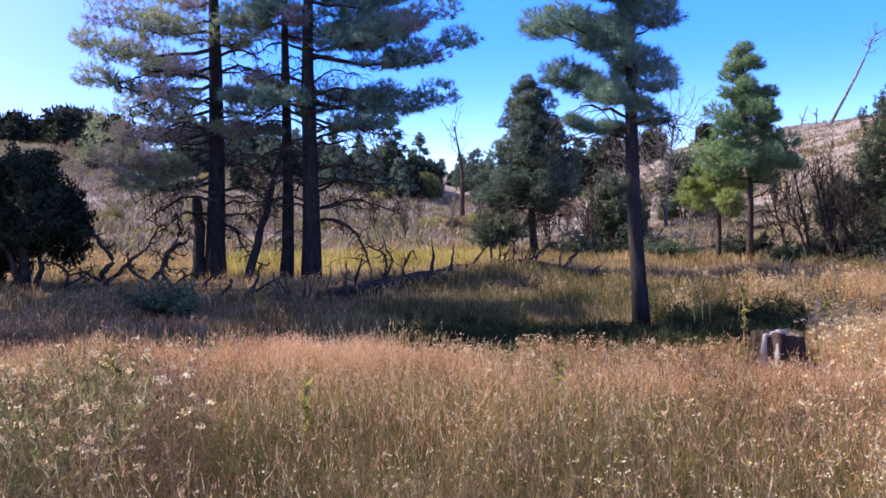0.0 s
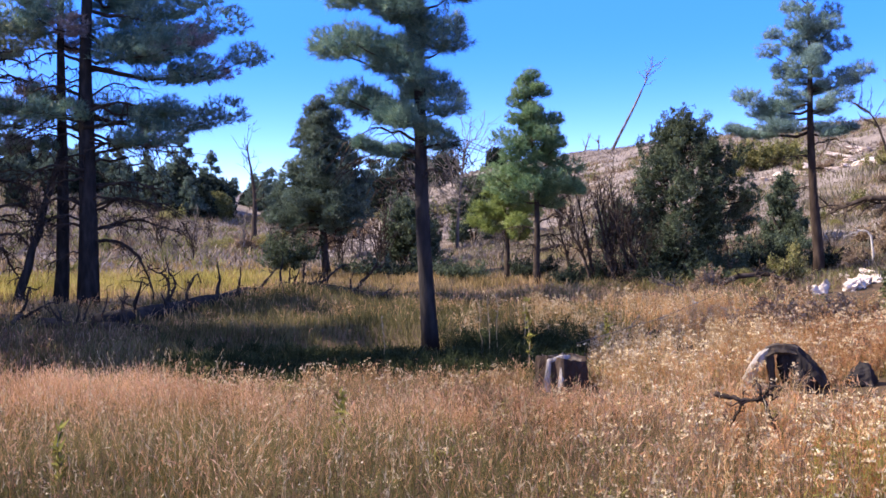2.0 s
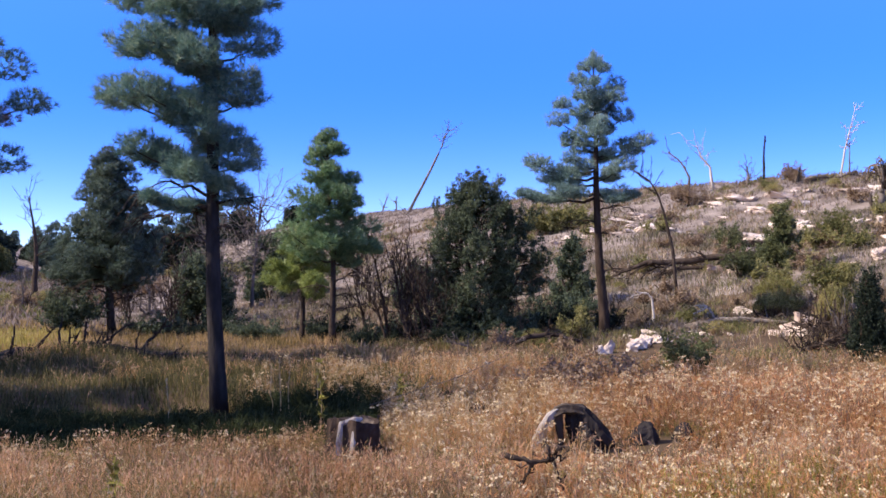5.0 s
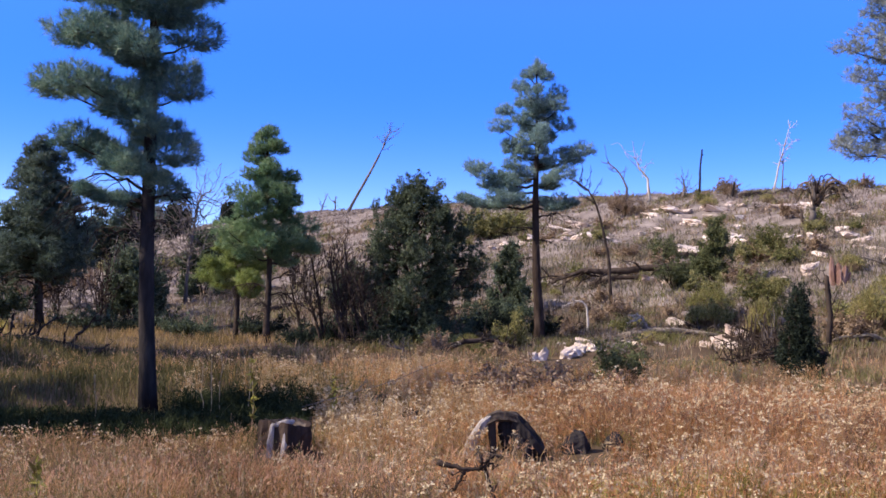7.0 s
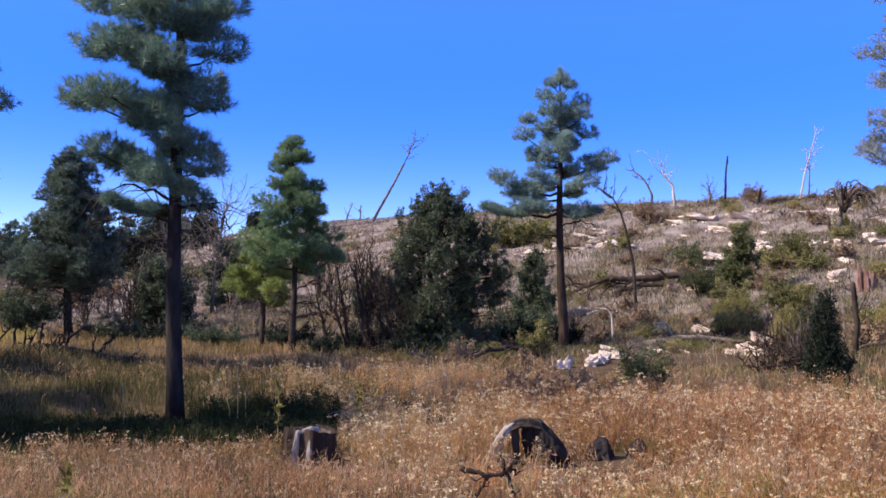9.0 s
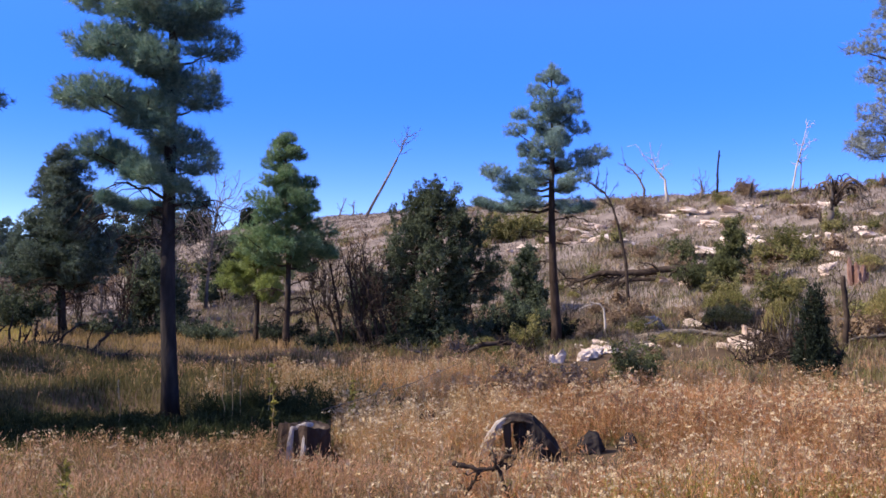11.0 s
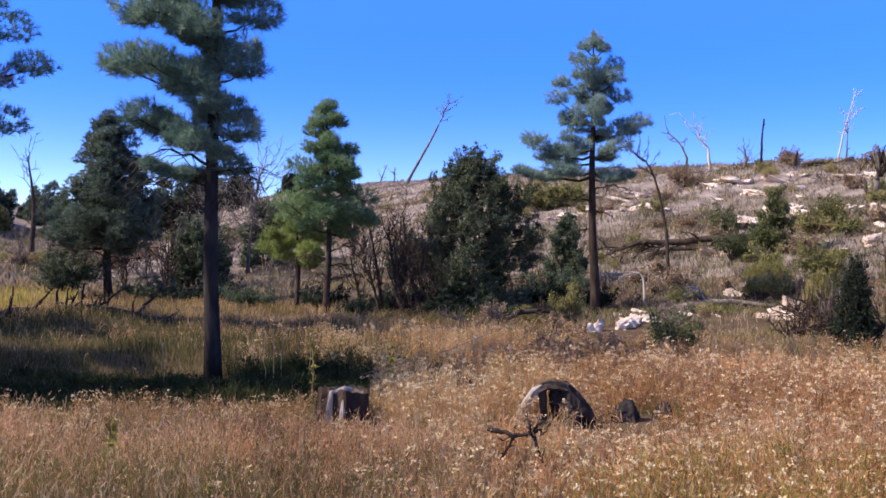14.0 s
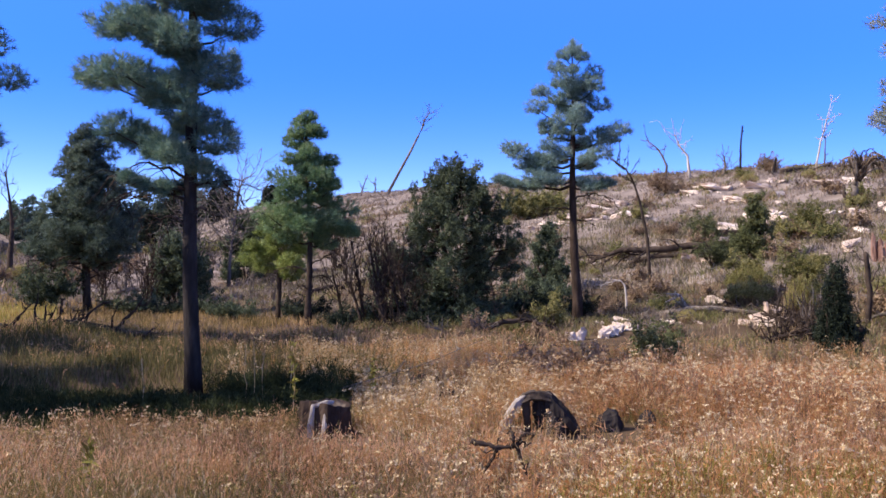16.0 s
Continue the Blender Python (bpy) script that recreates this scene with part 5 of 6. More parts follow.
M_RABBIT = material("rabbitbrush", [(0.15, 0.15, 0.05), (0.31, 0.28, 0.10), (0.48, 0.40, 0.17)], 1.5, 0.75, 0.35, island=0.5, piece=0.3)
for i, (x, y, w, h) in enumerate([(15.95, 18.9, 0.75, 1.2), (14.9, 16.6, 0.5, 0.6), (17.6, 15.9, 1.0, 1.3), (18.6, 16.4, 1.2, 1.5), (19.9, 18.0, 1.2, 1.4), (18.9, 18.8, 1.0, 1.1), (17.2, 22.4, 1.2, 0.7), (18.2, 23.6, 1.4, 0.8), (21.0, 20.2, 1.2, 1.3), (22.4, 21.0, 1.3, 1.2)]):
    broom(x, y, w, h, "yellow-green broom-like brush on the slope", M_RABBIT, 460 + i)
bases = [broom(22.0 + 3 * i, 25.5, 0.9, 0.6, "yellow-green broom-like brush on the slope", M_RABBIT, 480 + i, 300, group="broom brush on the slope") for i in range(2)]
for i, (leaf, label) in enumerate([(M_OLIVE, "olive green shrub scattered on the slope"), (M_GREY_SHRUB, "dry tan shrub scattered on the slope"), (M_OLIVE, "yellow-green shrub scattered on the slope"), (M_GREY_SHRUB, "dry brown brush scattered on the slope")]):
    bases.append(shrub(20 + 2.3 * i, 26 + i, 0.95, 0.62, label, leaf, 430 + i, size=0.085, clumps=0.42, k=8))
    bases[-1]["group"] = "shrubs on the slope"
for i in range(2):
    bases.append(dead_wood("dead_brush", 19.0 + i, 31 + 2 * i, [(0, 0, 0.05), (0.3, 0, 0.2), (0.7, 0.1, 0.3)], (0.05, 0.02), "low dark burnt brush on the slope", "shrub", n=14, spread=0.6, seed=440 + i, wood=(M_TWIG, M_DEAD)[i], start=0.0, group="burnt brush on the slope", fine=4))
for i in range(230):
    s, w = q.uniform(22, 53), q.uniform(-22, 34)
    x, y = 0.907 * s - 0.422 * w, 0.422 * s + 0.907 * w
    if not (14 < x < 60 and y > 14 and 0.22 < x / y < 1.4):
        continue
    k = q.uniform(0.4, 1.1) ** 1.2
    copy_thing(bases[int(q.integers(8))], pose(x, y, gz(x, y) - 0.03, 0, 0, q.uniform(0, 360)) @ Matrix.Scale(k, 4))
for i in range(70):
    x, y = q.uniform(8.5, 21), q.uniform(18, 28)
    s = 0.907 * x + 0.422 * y
    if 16 < s < 27 and 0.36 < x / y < 1.05 and not (17 < y < 20.6 and (10.2 < x < 13 or 13.8 < x < 16.4)):
        copy_thing(bases[(2, 7, 3, 5, 6, 7, 0)[int(q.integers(7))]], pose(x, y, gz(x, y) - 0.03, 0, 0, q.uniform(0, 360)) @ Matrix.Scale(q.uniform(0.35, 0.8), 4))
for i in range(80):
    x, y = q.uniform(-45, 14), q.uniform(44, 105)
    if abs(x / y) < 0.6:
        copy_thing(bases[int(q.integers(8))], pose(x, y, gz(x, y) - 0.03, 0, 0, q.uniform(0, 360)) @ Matrix.Scale(q.uniform(0.8, 2.0), 4))

# grey burnt brush across the valley
brush = []
for i in range(3):
    brush.append(dead_wood("dead_brush", -9.0 + 4 * i, 52 + 3 * i, [(0, 0, 0), (0.1, 0, 0.7), (0.0, 0.1, 1.5)], (0.05, 0.012), "grey burnt brush with bare stems in the valley", "shrub", n=14, spread=1.1, seed=450 + i, wood=(M_DEAD, M_TWIG, M_DEAD)[i], start=0.02, upright=True, group="burnt brush", fine=5))
for i in range(60):
    a, d = math.radians(q.uniform(-10, 26)), q.uniform(44, 88)
    x, y = -d * math.sin(a), d * math.cos(a)
    copy_thing(brush[int(q.integers(3))], pose(x, y, gz(x, y) - 0.05, 0, 0, q.uniform(0, 360)) @ Matrix.Scale(q.uniform(0.4, 0.95), 4))

for i in range(26):
    x, y = q.uniform(2.5, 14.5), q.uniform(35, 50)
    copy_thing(brush[(1, 1, 0)[i % 3]], pose(x, y, gz(x, y) - 0.05, 0, 0, q.uniform(0, 360)) @ Matrix.Scale(q.uniform(0.5, 1.1), 4))
for x, y, k in [(15.1, 18.0, 1.0), (15.5, 18.5, 1.1), (13.5, 17.0, 1.1), (13.1, 16.7, 1.0), (14.2, 17.0, 1.1), (14.7, 17.5, 1.1), (16.2, 18.6, 1.1), (15.3, 16.7, 1.0), (11.7, 26.2, 1.1), (12.4, 27.0, 1.3), (13.0, 28.2, 1.2), (11.2, 27.4, 1.0), (12.0, 28.8, 1.3), (13.6, 29.2, 1.2), (14.0, 25.4, 1.0), (10.8, 25.6, 1.0), (8.2, 23.9, 0.9)]:
    copy_thing(bases[6], pose(x, y, gz(x, y) - 0.03, 0, 0, x * 77) @ Matrix.Scale(k, 4))

# ---- far woods ----
far = []
for i in range(4):
    h = (5.0, 6.5, 4.2, 3.4)[i]
    if i < 2:
        far.append(pine("far_pine", -8.5 + 3 * i, 121 + 2 * i, h, 0.12, whorls(h, 1.0, 1.5, 18, 500 + i, size=0.8, power=0.7), "distant dark pine in the valley wood", needle=M_PINYON, seed=500 + i, needles=6, length=0.42, width=0.06, density=0.11, group="far wood", twigs=False))
    else:
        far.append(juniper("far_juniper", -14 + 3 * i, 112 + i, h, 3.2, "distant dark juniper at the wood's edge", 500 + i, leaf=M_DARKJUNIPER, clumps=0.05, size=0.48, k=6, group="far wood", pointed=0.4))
for i in range(230):
    x = q.uniform(-34, 26)
    y = q.uniform(103, 160)
    if x / y > 0.16 or x / y < -0.28:
        continue
    k = int(q.integers(4))
    copy_thing(far[k], pose(x, y, gz(x, y) - 0.1, 0, 0, q.uniform(0, 360)) @ Matrix.Scale(q.uniform(0.45, 0.85), 4))
for i in range(44):
    x, y = q.uniform(-62, -38), q.uniform(99, 125)
    if -0.52 < x / y < -0.33:
        copy_thing(far[int(q.integers(2, 4))], pose(x, y, gz(x, y) - 0.1, 0, 0, q.uniform(0, 360)) @ Matrix.Scale(q.uniform(0.6, 1.15), 4))
for x, y, k, s in [(-8.6, 121, 1, 1.25), (10, 92, 2, 0.7), (13, 96, 2, 0.8), (15.5, 90, 3, 0.7), (12, 100, 0, 0.8), (17, 98, 1, 0.6), (8, 98, 0, 0.8), (20, 90, 3, 0.5), (5, 80, 2, 0.6), (-28, 80, 2, 0.5), (-24, 92, 3, 0.6), (-18, 84, 3, 0.5), (3, 66, 3, 0.45)]:
    copy_thing(far[k], pose(x, y, gz(x, y) - 0.1, 0, 0, x * 40) @ Matrix.Scale(s, 4))


# ---- grass ----
def scatter(n, r0, r1, a0, a1, seed):
    """Points evenly spread over a sector: radii in metres, bearings in degrees to the left."""
    r = rng(seed)
    d = np.sqrt(r.uniform(r0 ** 2, r1 ** 2, n))
    a = np.radians(r.uniform(a0, a1, n))
    return np.stack([-d * np.sin(a), d * np.cos(a)], 1)


def field(p, seed, scale=0.35):
    """A smooth random value from 0 to 1 over the plan."""
    r = rng(seed)
    v = np.zeros(len(p))
    for k in range(6):
        w = r.normal(size=2) * scale * (1.6 ** k)
        v += np.sin(p @ w * 6.28 + r.uniform(0, 6.28)) / (1.3 ** k)
    return 0.5 + 0.5 * np.tanh(v * 0.7)


def blades(p, h, width, bend, seed, drop=0.0):
    """Curved grass blades of two segments."""
    r = rng(seed)
    n = len(p)
    base = np.column_stack([p, ground_z(p[:, 0], p[:, 1]) - 0.02])
    a = r.uniform(0, 6.283, n)
    lean = np.stack([np.cos(a), np.sin(a), np.zeros(n)], 1) * (bend * r.random(n) * h)[:, None]
    up = np.array([0, 0, 1.0]) * h[:, None]
    mid = base + up * 0.55 + lean * 0.3
    tip = base + up * (1 - drop) + lean
    b = r.uniform(0, 6.283, n)
    side = np.stack([np.cos(b), np.sin(b), np.zeros(n)], 1) * np.asarray(width).reshape(-1, 1) * 0.5
    v = np.stack([base - side, base + side, mid - side * 0.8, mid + side * 0.8, tip], 1).reshape(-1, 3)
    o = (np.arange(n) * 5)[:, None]
    f = np.concatenate([o + np.array([0, 1, 3]), o + np.array([0, 3, 2]), o + np.array([2, 3, 4])])
    return v, f, mid, tip


def seed_heads(mid, tip, k, length, width, seed, spread=0.25):
    """k spikelets near the tip of each stem."""
    r = rng(seed)
    m, t = np.repeat(mid, k, 0), np.repeat(tip, k, 0)
    w = unit(t - m)
    root = t - w * (r.random((len(t), 1)) * 0.14)
    end = root + unit(w + r.normal(size=t.shape) * spread * 2) * length * r.uniform(0.6, 1.2, (len(t), 1))
    return slivers(root, end, width, seed + 1)


def keep(p, away):
    """Points that keep clear of the stumps."""
    ok = np.ones(len(p), bool)
    for x, y, d in away:
        ok &= np.hypot(p[:, 0] - x, p[:, 1] - y) > d
    return p[ok]


BARE = [(10.9, 19.2, 0.75), (11.7, 19.4, 0.8), (12.3, 19.9, 0.8), (15.2, 19.2, 0.9), (15.8, 19.8, 0.8), (14.6, 19.4, 0.8), (14.2, 20.6, 0.8), (10.7, 18.4, 0.5), (11.5, 18.6, 0.5)]
def basin_of(p):
    """1 on the floor of the dark hollow at the tall pine's foot, 0 outside."""
    a, b = p[:, 0] - 2.1, p[:, 1] - 13.5
    return np.exp(-((a * 0.97 + b * 0.24) / 3.0) ** 4 - ((b * 0.97 - a * 0.24) / 2.9) ** 4)


STUMPS = [(3.03, 10.4, 0.36), (2.88, 9.95, 0.42), (4.95, 9.55, 0.4), (5.83, 9.7, 0.3), (5.62, 9.35, 0.3), (6.22, 9.7, 0.2), (2.45, 15.4, 0.2)]
def golden(p):
    """How far the golden weeds take over from the pinkish grass."""
    a = np.degrees(np.arctan2(-p[:, 0], p[:, 1]))
    return 1 / (1 + np.exp((a + 20 + 5 * (field(p, 9, 0.2) - 0.5)) / 2.5))


def hollow_of(p):
    """1 inside the shallow green hollow round the tall pine, 0 outside."""
    a, b = p[:, 0] - 0.6, p[:, 1] - 15.0
    return np.exp(-((a * 0.97 + b * 0.24) / 5.0) ** 4 - ((b * 0.97 - a * 0.24) / 2.9) ** 4)


# tall seed-headed grass of the near meadow, in bunches
def low_near(p):
    """The grass is shorter round the stumps and at the meadow's far edge."""
    d = np.hypot(p[:, 0], p[:, 1])
    v = 1 - 0.35 * np.clip((d - 7.5) / 4, 0, 1)
    v *= 1 - 0.6 * np.exp(-((np.degrees(np.arctan2(-p[:, 0], p[:, 1])) + 8) / 9) ** 4) * np.clip((d - 7.2) / 2.5, 0, 1)
    for x, y, s in ((2.9, 9.7, 1.1), (4.8, 8.7, 1.1), (5.6, 9.2, 0.7), (3.5, 7.0, 0.7)):
        v *= 1 - 0.75 * np.exp(-((p[:, 0] - x) ** 2 + (p[:, 1] - y) ** 2) / s ** 2)
    return v


def bunched(n, k, spread, r0, r1, a0, a1, seed):
    c = scatter(n, r0, r1, a0, a1, seed)
    return np.repeat(c, k, 0) + rng(seed + 1).normal(size=(n * k, 2)) * spread, np.repeat(rng(seed + 2).uniform(0.65, 1.2, n), k)


p, tall = bunched(13000, 12, 0.075, 3.4, 12.6, -52, 32, 601)
r = rng(604)
g = golden(p)
side = np.degrees(np.arctan2(-p[:, 0], p[:, 1]))
edge = 11.6 - 1.4 * g - 1.3 * np.exp(-((side + 5) / 9) ** 2) - 0.9 * np.exp(-((side + 8) / 8) ** 4) + 1.2 * (field(p, 8, 0.25) - 0.5)
near = np.clip((7.6 - np.hypot(p[:, 0], p[:, 1])) / 2.6, 0, 1) * (0.3 + 0.4 * np.clip((side - 4) / 12, 0, 1))
ok = (np.hypot(p[:, 0], p[:, 1]) < edge) & (r.random(len(p)) > np.maximum(0.72 * g, near))
ok &= (np.hypot((side - 22) / 7, (np.hypot(p[:, 0], p[:, 1]) - 6.8) / 2.2) > 1) | (rng(661).random(len(p)) < 0.35)
for x, y, s in STUMPS:
    ok &= np.hypot(p[:, 0] - x, p[:, 1] - y) > s
p, tall = p[ok], tall[ok]
h = (0.30 + 0.26 * field(p, 10, 0.3)) * tall * rng(605).uniform(0.7, 1.15, len(p)) * low_near(p)
# greener and leafier where it is nearest and towards the left, pinker in the middle distance
d = np.hypot(p[:, 0], p[:, 1])
bear = np.degrees(np.arctan2(-p[:, 0], p[:, 1]))
pink = np.clip((d - 6.2 - 0.045 * np.maximum(bear, -12) + 2.2 * (field(p, 18, 0.3) - 0.5)) / 3.2, 0.06, 1) * np.clip(1.15 - np.clip(bear - 8, 0, 20) / 22, 0, 1)
green = rng(619).random(len(p)) > pink + 0.04
v, f, mid, tip = blades(p, h, 0.0027, 0.75, 606)
slot = green[(np.arange(len(f)) % len(p))]
sel = (rng(607).random(len(p)) < 0.8) & ~green
leafy = keep(scatter(125000, 3.4, 12.2, -52, 32, 608), STUMPS)
leafy = leafy[rng(640).random(len(leafy)) > 0.7 * golden(leafy)]
lv, lf, _, _ = blades(leafy, rng(609).uniform(0.10, 0.36, len(leafy)) * low_near(leafy), 0.0034, 0.9, 610, 0.15)
tallp = keep(scatter(1200, 3.6, 11.5, -40, 30, 624), STUMPS)
tv, tf, tm, tt = blades(tallp, rng(625).uniform(0.45, 0.72, len(tallp)) * low_near(tallp), 0.0022, 0.5, 626)
grass = new("meadow_grass", mesh("meadow_grass", [(v, f[~slot], 0), (v, f[slot], 2), (*seed_heads(mid[sel], tip[sel], 4, 0.034, 0.0028, 627, 0.1), 1), (lv, lf, 2), (tv, tf, 3), (*seed_heads(tm, tt, 7, 0.04, 0.0026, 628, 0.15), 3)], [M_STEM, M_HEAD, M_BLADE, M_STRAW]))
tagged(grass, "tall dry meadow grass with pinkish tan seed heads", "grass", kind="stuff")

# low tufts and weeds along the lip of the hollow
p, tall = bunched(1700, 14, 0.06, 7.8, 11.3, -19, 7, 741)
r = rng(744)
ok = r.random(len(p)) < 0.35 + 0.65 * field(p, 43, 0.9)
for x, y, s in STUMPS:
    ok &= np.hypot(p[:, 0] - x, p[:, 1] - y) > s
p, tall = p[ok], tall[ok]
v, f, mid, tip = blades(p, (0.1 + 0.17 * field(p, 44, 0.8)) * tall * rng(745).uniform(0.6, 1.2, len(p)), 0.0028, 0.8, 746)
sel = rng(747).random(len(p)) < 0.6
lip = new("lip_grass", mesh("lip_grass", [(v, f, 0), (*seed_heads(mid[sel], tip[sel], 3, 0.026, 0.0028, 748, 0.15), 1)], [M_SHORT, M_HEAD]))
tagged(lip, "short dry grass tufts along a hollow's rim", "grass", kind="stuff")

# golden weeds with cream flower heads
def weeds(p, h, seed, flowers, leafk=16, head=0.022, petals=5, leafy=1.0):
    """Upright plants: several thin stems that fork near the top, narrow leaves along them, clusters of small heads at the tips."""
    r = rng(seed)
    base = np.column_stack([p, ground_z(p[:, 0], p[:, 1]) - 0.02])
    n, k = len(p), 8
    b = np.repeat(base, k, 0) + np.column_stack([r.normal(size=(n * k, 2)) * 0.025, np.zeros(n * k)])
    hh = np.repeat(h, k)
    a = r.uniform(0, 6.283, n * k)
    out = np.stack([np.cos(a), np.sin(a), np.zeros(n * k)], 1)
    up = np.array([0, 0, 1.0])
    fork = b + up * (hh * r.uniform(0.5, 0.75, n * k))[:, None] + out * (hh * r.uniform(0.02, 0.12, n * k))[:, None]
    tip = fork + up * (hh * r.uniform(0.2, 0.42, n * k))[:, None] + out * (hh * r.uniform(0.0, 0.14, n * k))[:, None]
    other = fork + up * (hh * r.uniform(0.1, 0.3, n * k))[:, None] + r.normal(size=(n * k, 3)) * 0.05
    geo = [(*slivers(b, fork + (tip - fork) * 0.2, 0.0026, seed + 1), 2), (*slivers(fork - (tip - fork) * 0.2, tip, 0.002, seed + 2), 2), (*slivers(fork, other, 0.002, seed + 5), 2)]
    w = r.random((n * k, leafk // 8 + 2, 1)) ** 0.8
    c = (b[:, None] * (1 - w) + tip[:, None] * w).reshape(-1, 3)
    c[:, :2] += r.normal(size=(len(c), 2)) * 0.012
    geo.append((*slivers(c, c + unit(r.normal(size=c.shape) * 0.75 + up * 0.8) * r.uniform(0.02, 0.055, (len(c), 1)) * leafy, 0.0034 * leafy, seed + 3), 0))
    sel = np.concatenate([tip[r.random(n * k) < flowers], other[r.random(n * k) < flowers * 0.6]])
    c = np.repeat(sel, petals, 0) + r.normal(size=(len(sel) * petals, 3)) * np.array([0.6, 0.6, 0.25]) * head
    geo.append((*slivers(c, c + unit(r.normal(size=c.shape) + up * 0.4) * head * 0.8, head * 0.34, seed + 4), 1))
    return geo


p = keep(scatter(330, 8.4, 10.9, -17, 5, 751), STUMPS)
p = p[field(p, 45, 0.9) > 0.4]
lip = new("lip_weeds", mesh("lip_weeds", weeds(p, rng(752).uniform(0.14, 0.34, len(p)), 753, 0.25, 24, 0.02, 6), [M_RUSSET, M_FLOWER, M_STEM]))
tagged(lip, "small brown weeds with cream heads along a hollow's rim", "weeds", kind="stuff")
p = keep(scatter(9500, 5.0, 16.5, -56, -4, 611), STUMPS)
p = p[(hollow_of(p) < 0.25) & (basin_of(p) < 0.2)]
p = p[rng(612).random(len(p)) < np.clip((np.hypot(p[:, 0], p[:, 1]) - 4.2) / 4.2, 0.25, 1) * golden(p) * (0.03 + 1.0 * field(p, 13, 1.1) ** 1.8)]
gold = new("golden_weeds", mesh("golden_weeds", weeds(p, (0.14 + 0.3 * field(p, 31, 0.9) + 0.26 * rng(613).random(len(p)) ** 2) * low_near(p), 614, 0.035, 30), [M_GOLD, M_FLOWER, M_STEM]))
tagged(gold, "golden dry weeds with cream flower heads", "weeds", kind="stuff")
p = keep(scatter(2600, 10.5, 18.5, -44, -3, 615), STUMPS + BARE)
p = p[(hollow_of(p) < 0.3) & (basin_of(p) < 0.2)]
p = p[rng(616).random(len(p)) < 0.35 + 0.65 * field(p, 13, 0.4)]
gold = new("golden_weeds", mesh("golden_weeds", weeds(p, rng(617).uniform(0.25, 0.5, len(p)), 618, 0.1), [M_GOLD, M_FLOWER, M_STEM]))
tagged(gold, "golden dry weeds thinning out before the slope", "weeds", kind="stuff")
p = keep(scatter(800, 5.5, 15.0, -54, -14, 641), STUMPS)
p = p[(rng(645).random(len(p)) < golden(p)) & (field(p, 33, 1.0) > 0.55) & (basin_of(p) < 0.2)]
amber = new("tall_weeds", mesh("tall_weeds", weeds(p, rng(646).uniform(0.45, 0.72, len(p)) * low_near(p), 647, 0.26, 20, 0.022, 9), [M_GREY_SHRUB, M_FLOWER, M_RUSSET]))
tagged(amber, "taller dry weeds with cream flower heads", "weeds", kind="stuff")
# russet and yellow-green plants between them; the russet ones double as shaded gaps
p = keep(scatter(3600, 5.0, 15.5, -56, -8, 685), STUMPS)
p = p[(rng(686).random(len(p)) < golden(p) * 0.95) & (field(p, 41, 0.9) > 0.52) & (basin_of(p) < 0.2)]
russet = new("russet_weeds", mesh("russet_weeds", weeds(p, rng(687).uniform(0.25, 0.46, len(p)) * low_near(p), 688, 0.25, 22), [M_RUSSET, M_FLOWER, M_RUSSET]))
tagged(russet, "russet brown weeds doubling as shaded gaps among golden ones", "weeds", kind="stuff")
p = keep(scatter(1300, 4.6, 12.0, -56, 4, 716), STUMPS)
p = p[field(p, 23, 0.5) > 0.55]
yellow = new("yellow_weeds", mesh("yellow_weeds", weeds(p, rng(717).uniform(0.2, 0.4, len(p)) * low_near(p), 718, 0.1, 40), [M_GREENWEED, M_FLOWER, M_GREY_SHRUB]))
tagged(yellow, "yellow-green leafy weeds in the meadow", "weeds", kind="stuff")
# taller weeds in front, with dark gaps between their leafy stems, and along the field's far edge
p, tall = bunched(120, 5, 0.16, 5.4, 8.2, -52, -29, 761)
p = keep(p, STUMPS)
front = new("tall_weeds", mesh("tall_weeds", weeds(p, rng(764).uniform(0.34, 0.62, len(p)) * low_near(p), 765, 0.1, 34, 0.02, 8, 1.1), [M_GOLD, M_FLOWER, M_GREENWEED]))
tagged(front, "tall golden weeds with yellow-green stems and cream heads", "weeds", kind="stuff")
p, tall = bunched(70, 4, 0.2, 11.8, 14.6, -50, -31, 766)
p = keep(p, STUMPS)
back = new("tall_weeds", mesh("tall_weeds", weeds(p, rng(767).uniform(0.35, 0.66, len(p)), 768, 0.22, 26, 0.026, 9, 1.4), [M_GOLD, M_FLOWER, M_GREY_SHRUB]))
tagged(back, "tall golden weeds with cream heads before the brushy slope", "weeds", kind="stuff")
# small-leaved plants in the near grass
p = keep(scatter(6200, 3.4, 9.5, -24, 29, 711), STUMPS)
p = p[rng(712).random(len(p)) < np.clip(1.25 - np.hypot(p[:, 0], p[:, 1]) / 10, 0, 1)]
forbs = new("meadow_weeds", mesh("meadow_weeds", weeds(p, rng(713).uniform(0.16, 0.42, len(p)), 714, 0.05, 30, 0.016, 4, 0.9), [M_BLADE, M_FLOWER, M_RUSSET]))
tagged(forbs, "small-leaved olive weeds in the near grass", "weeds", kind="stuff")
# leafy white-flowered clump at the meadow's near edge
p = scatter(110, 5.0, 8.8, 17.5, 27, 621)
white = new("flowering_weeds", mesh("flowering_weeds", weeds(p, rng(622).uniform(0.38, 0.64, len(p)), 623, 0.03, 60, 0.03, 12, 1.9), [M_OLIVE, M_FLOWER, M_RUSSET]))
tagged(white, "green-leaved weeds with cream white flower heads", "weeds", kind="stuff")
p = scatter(170, 5.2, 9.2, 14.5, 27, 624)
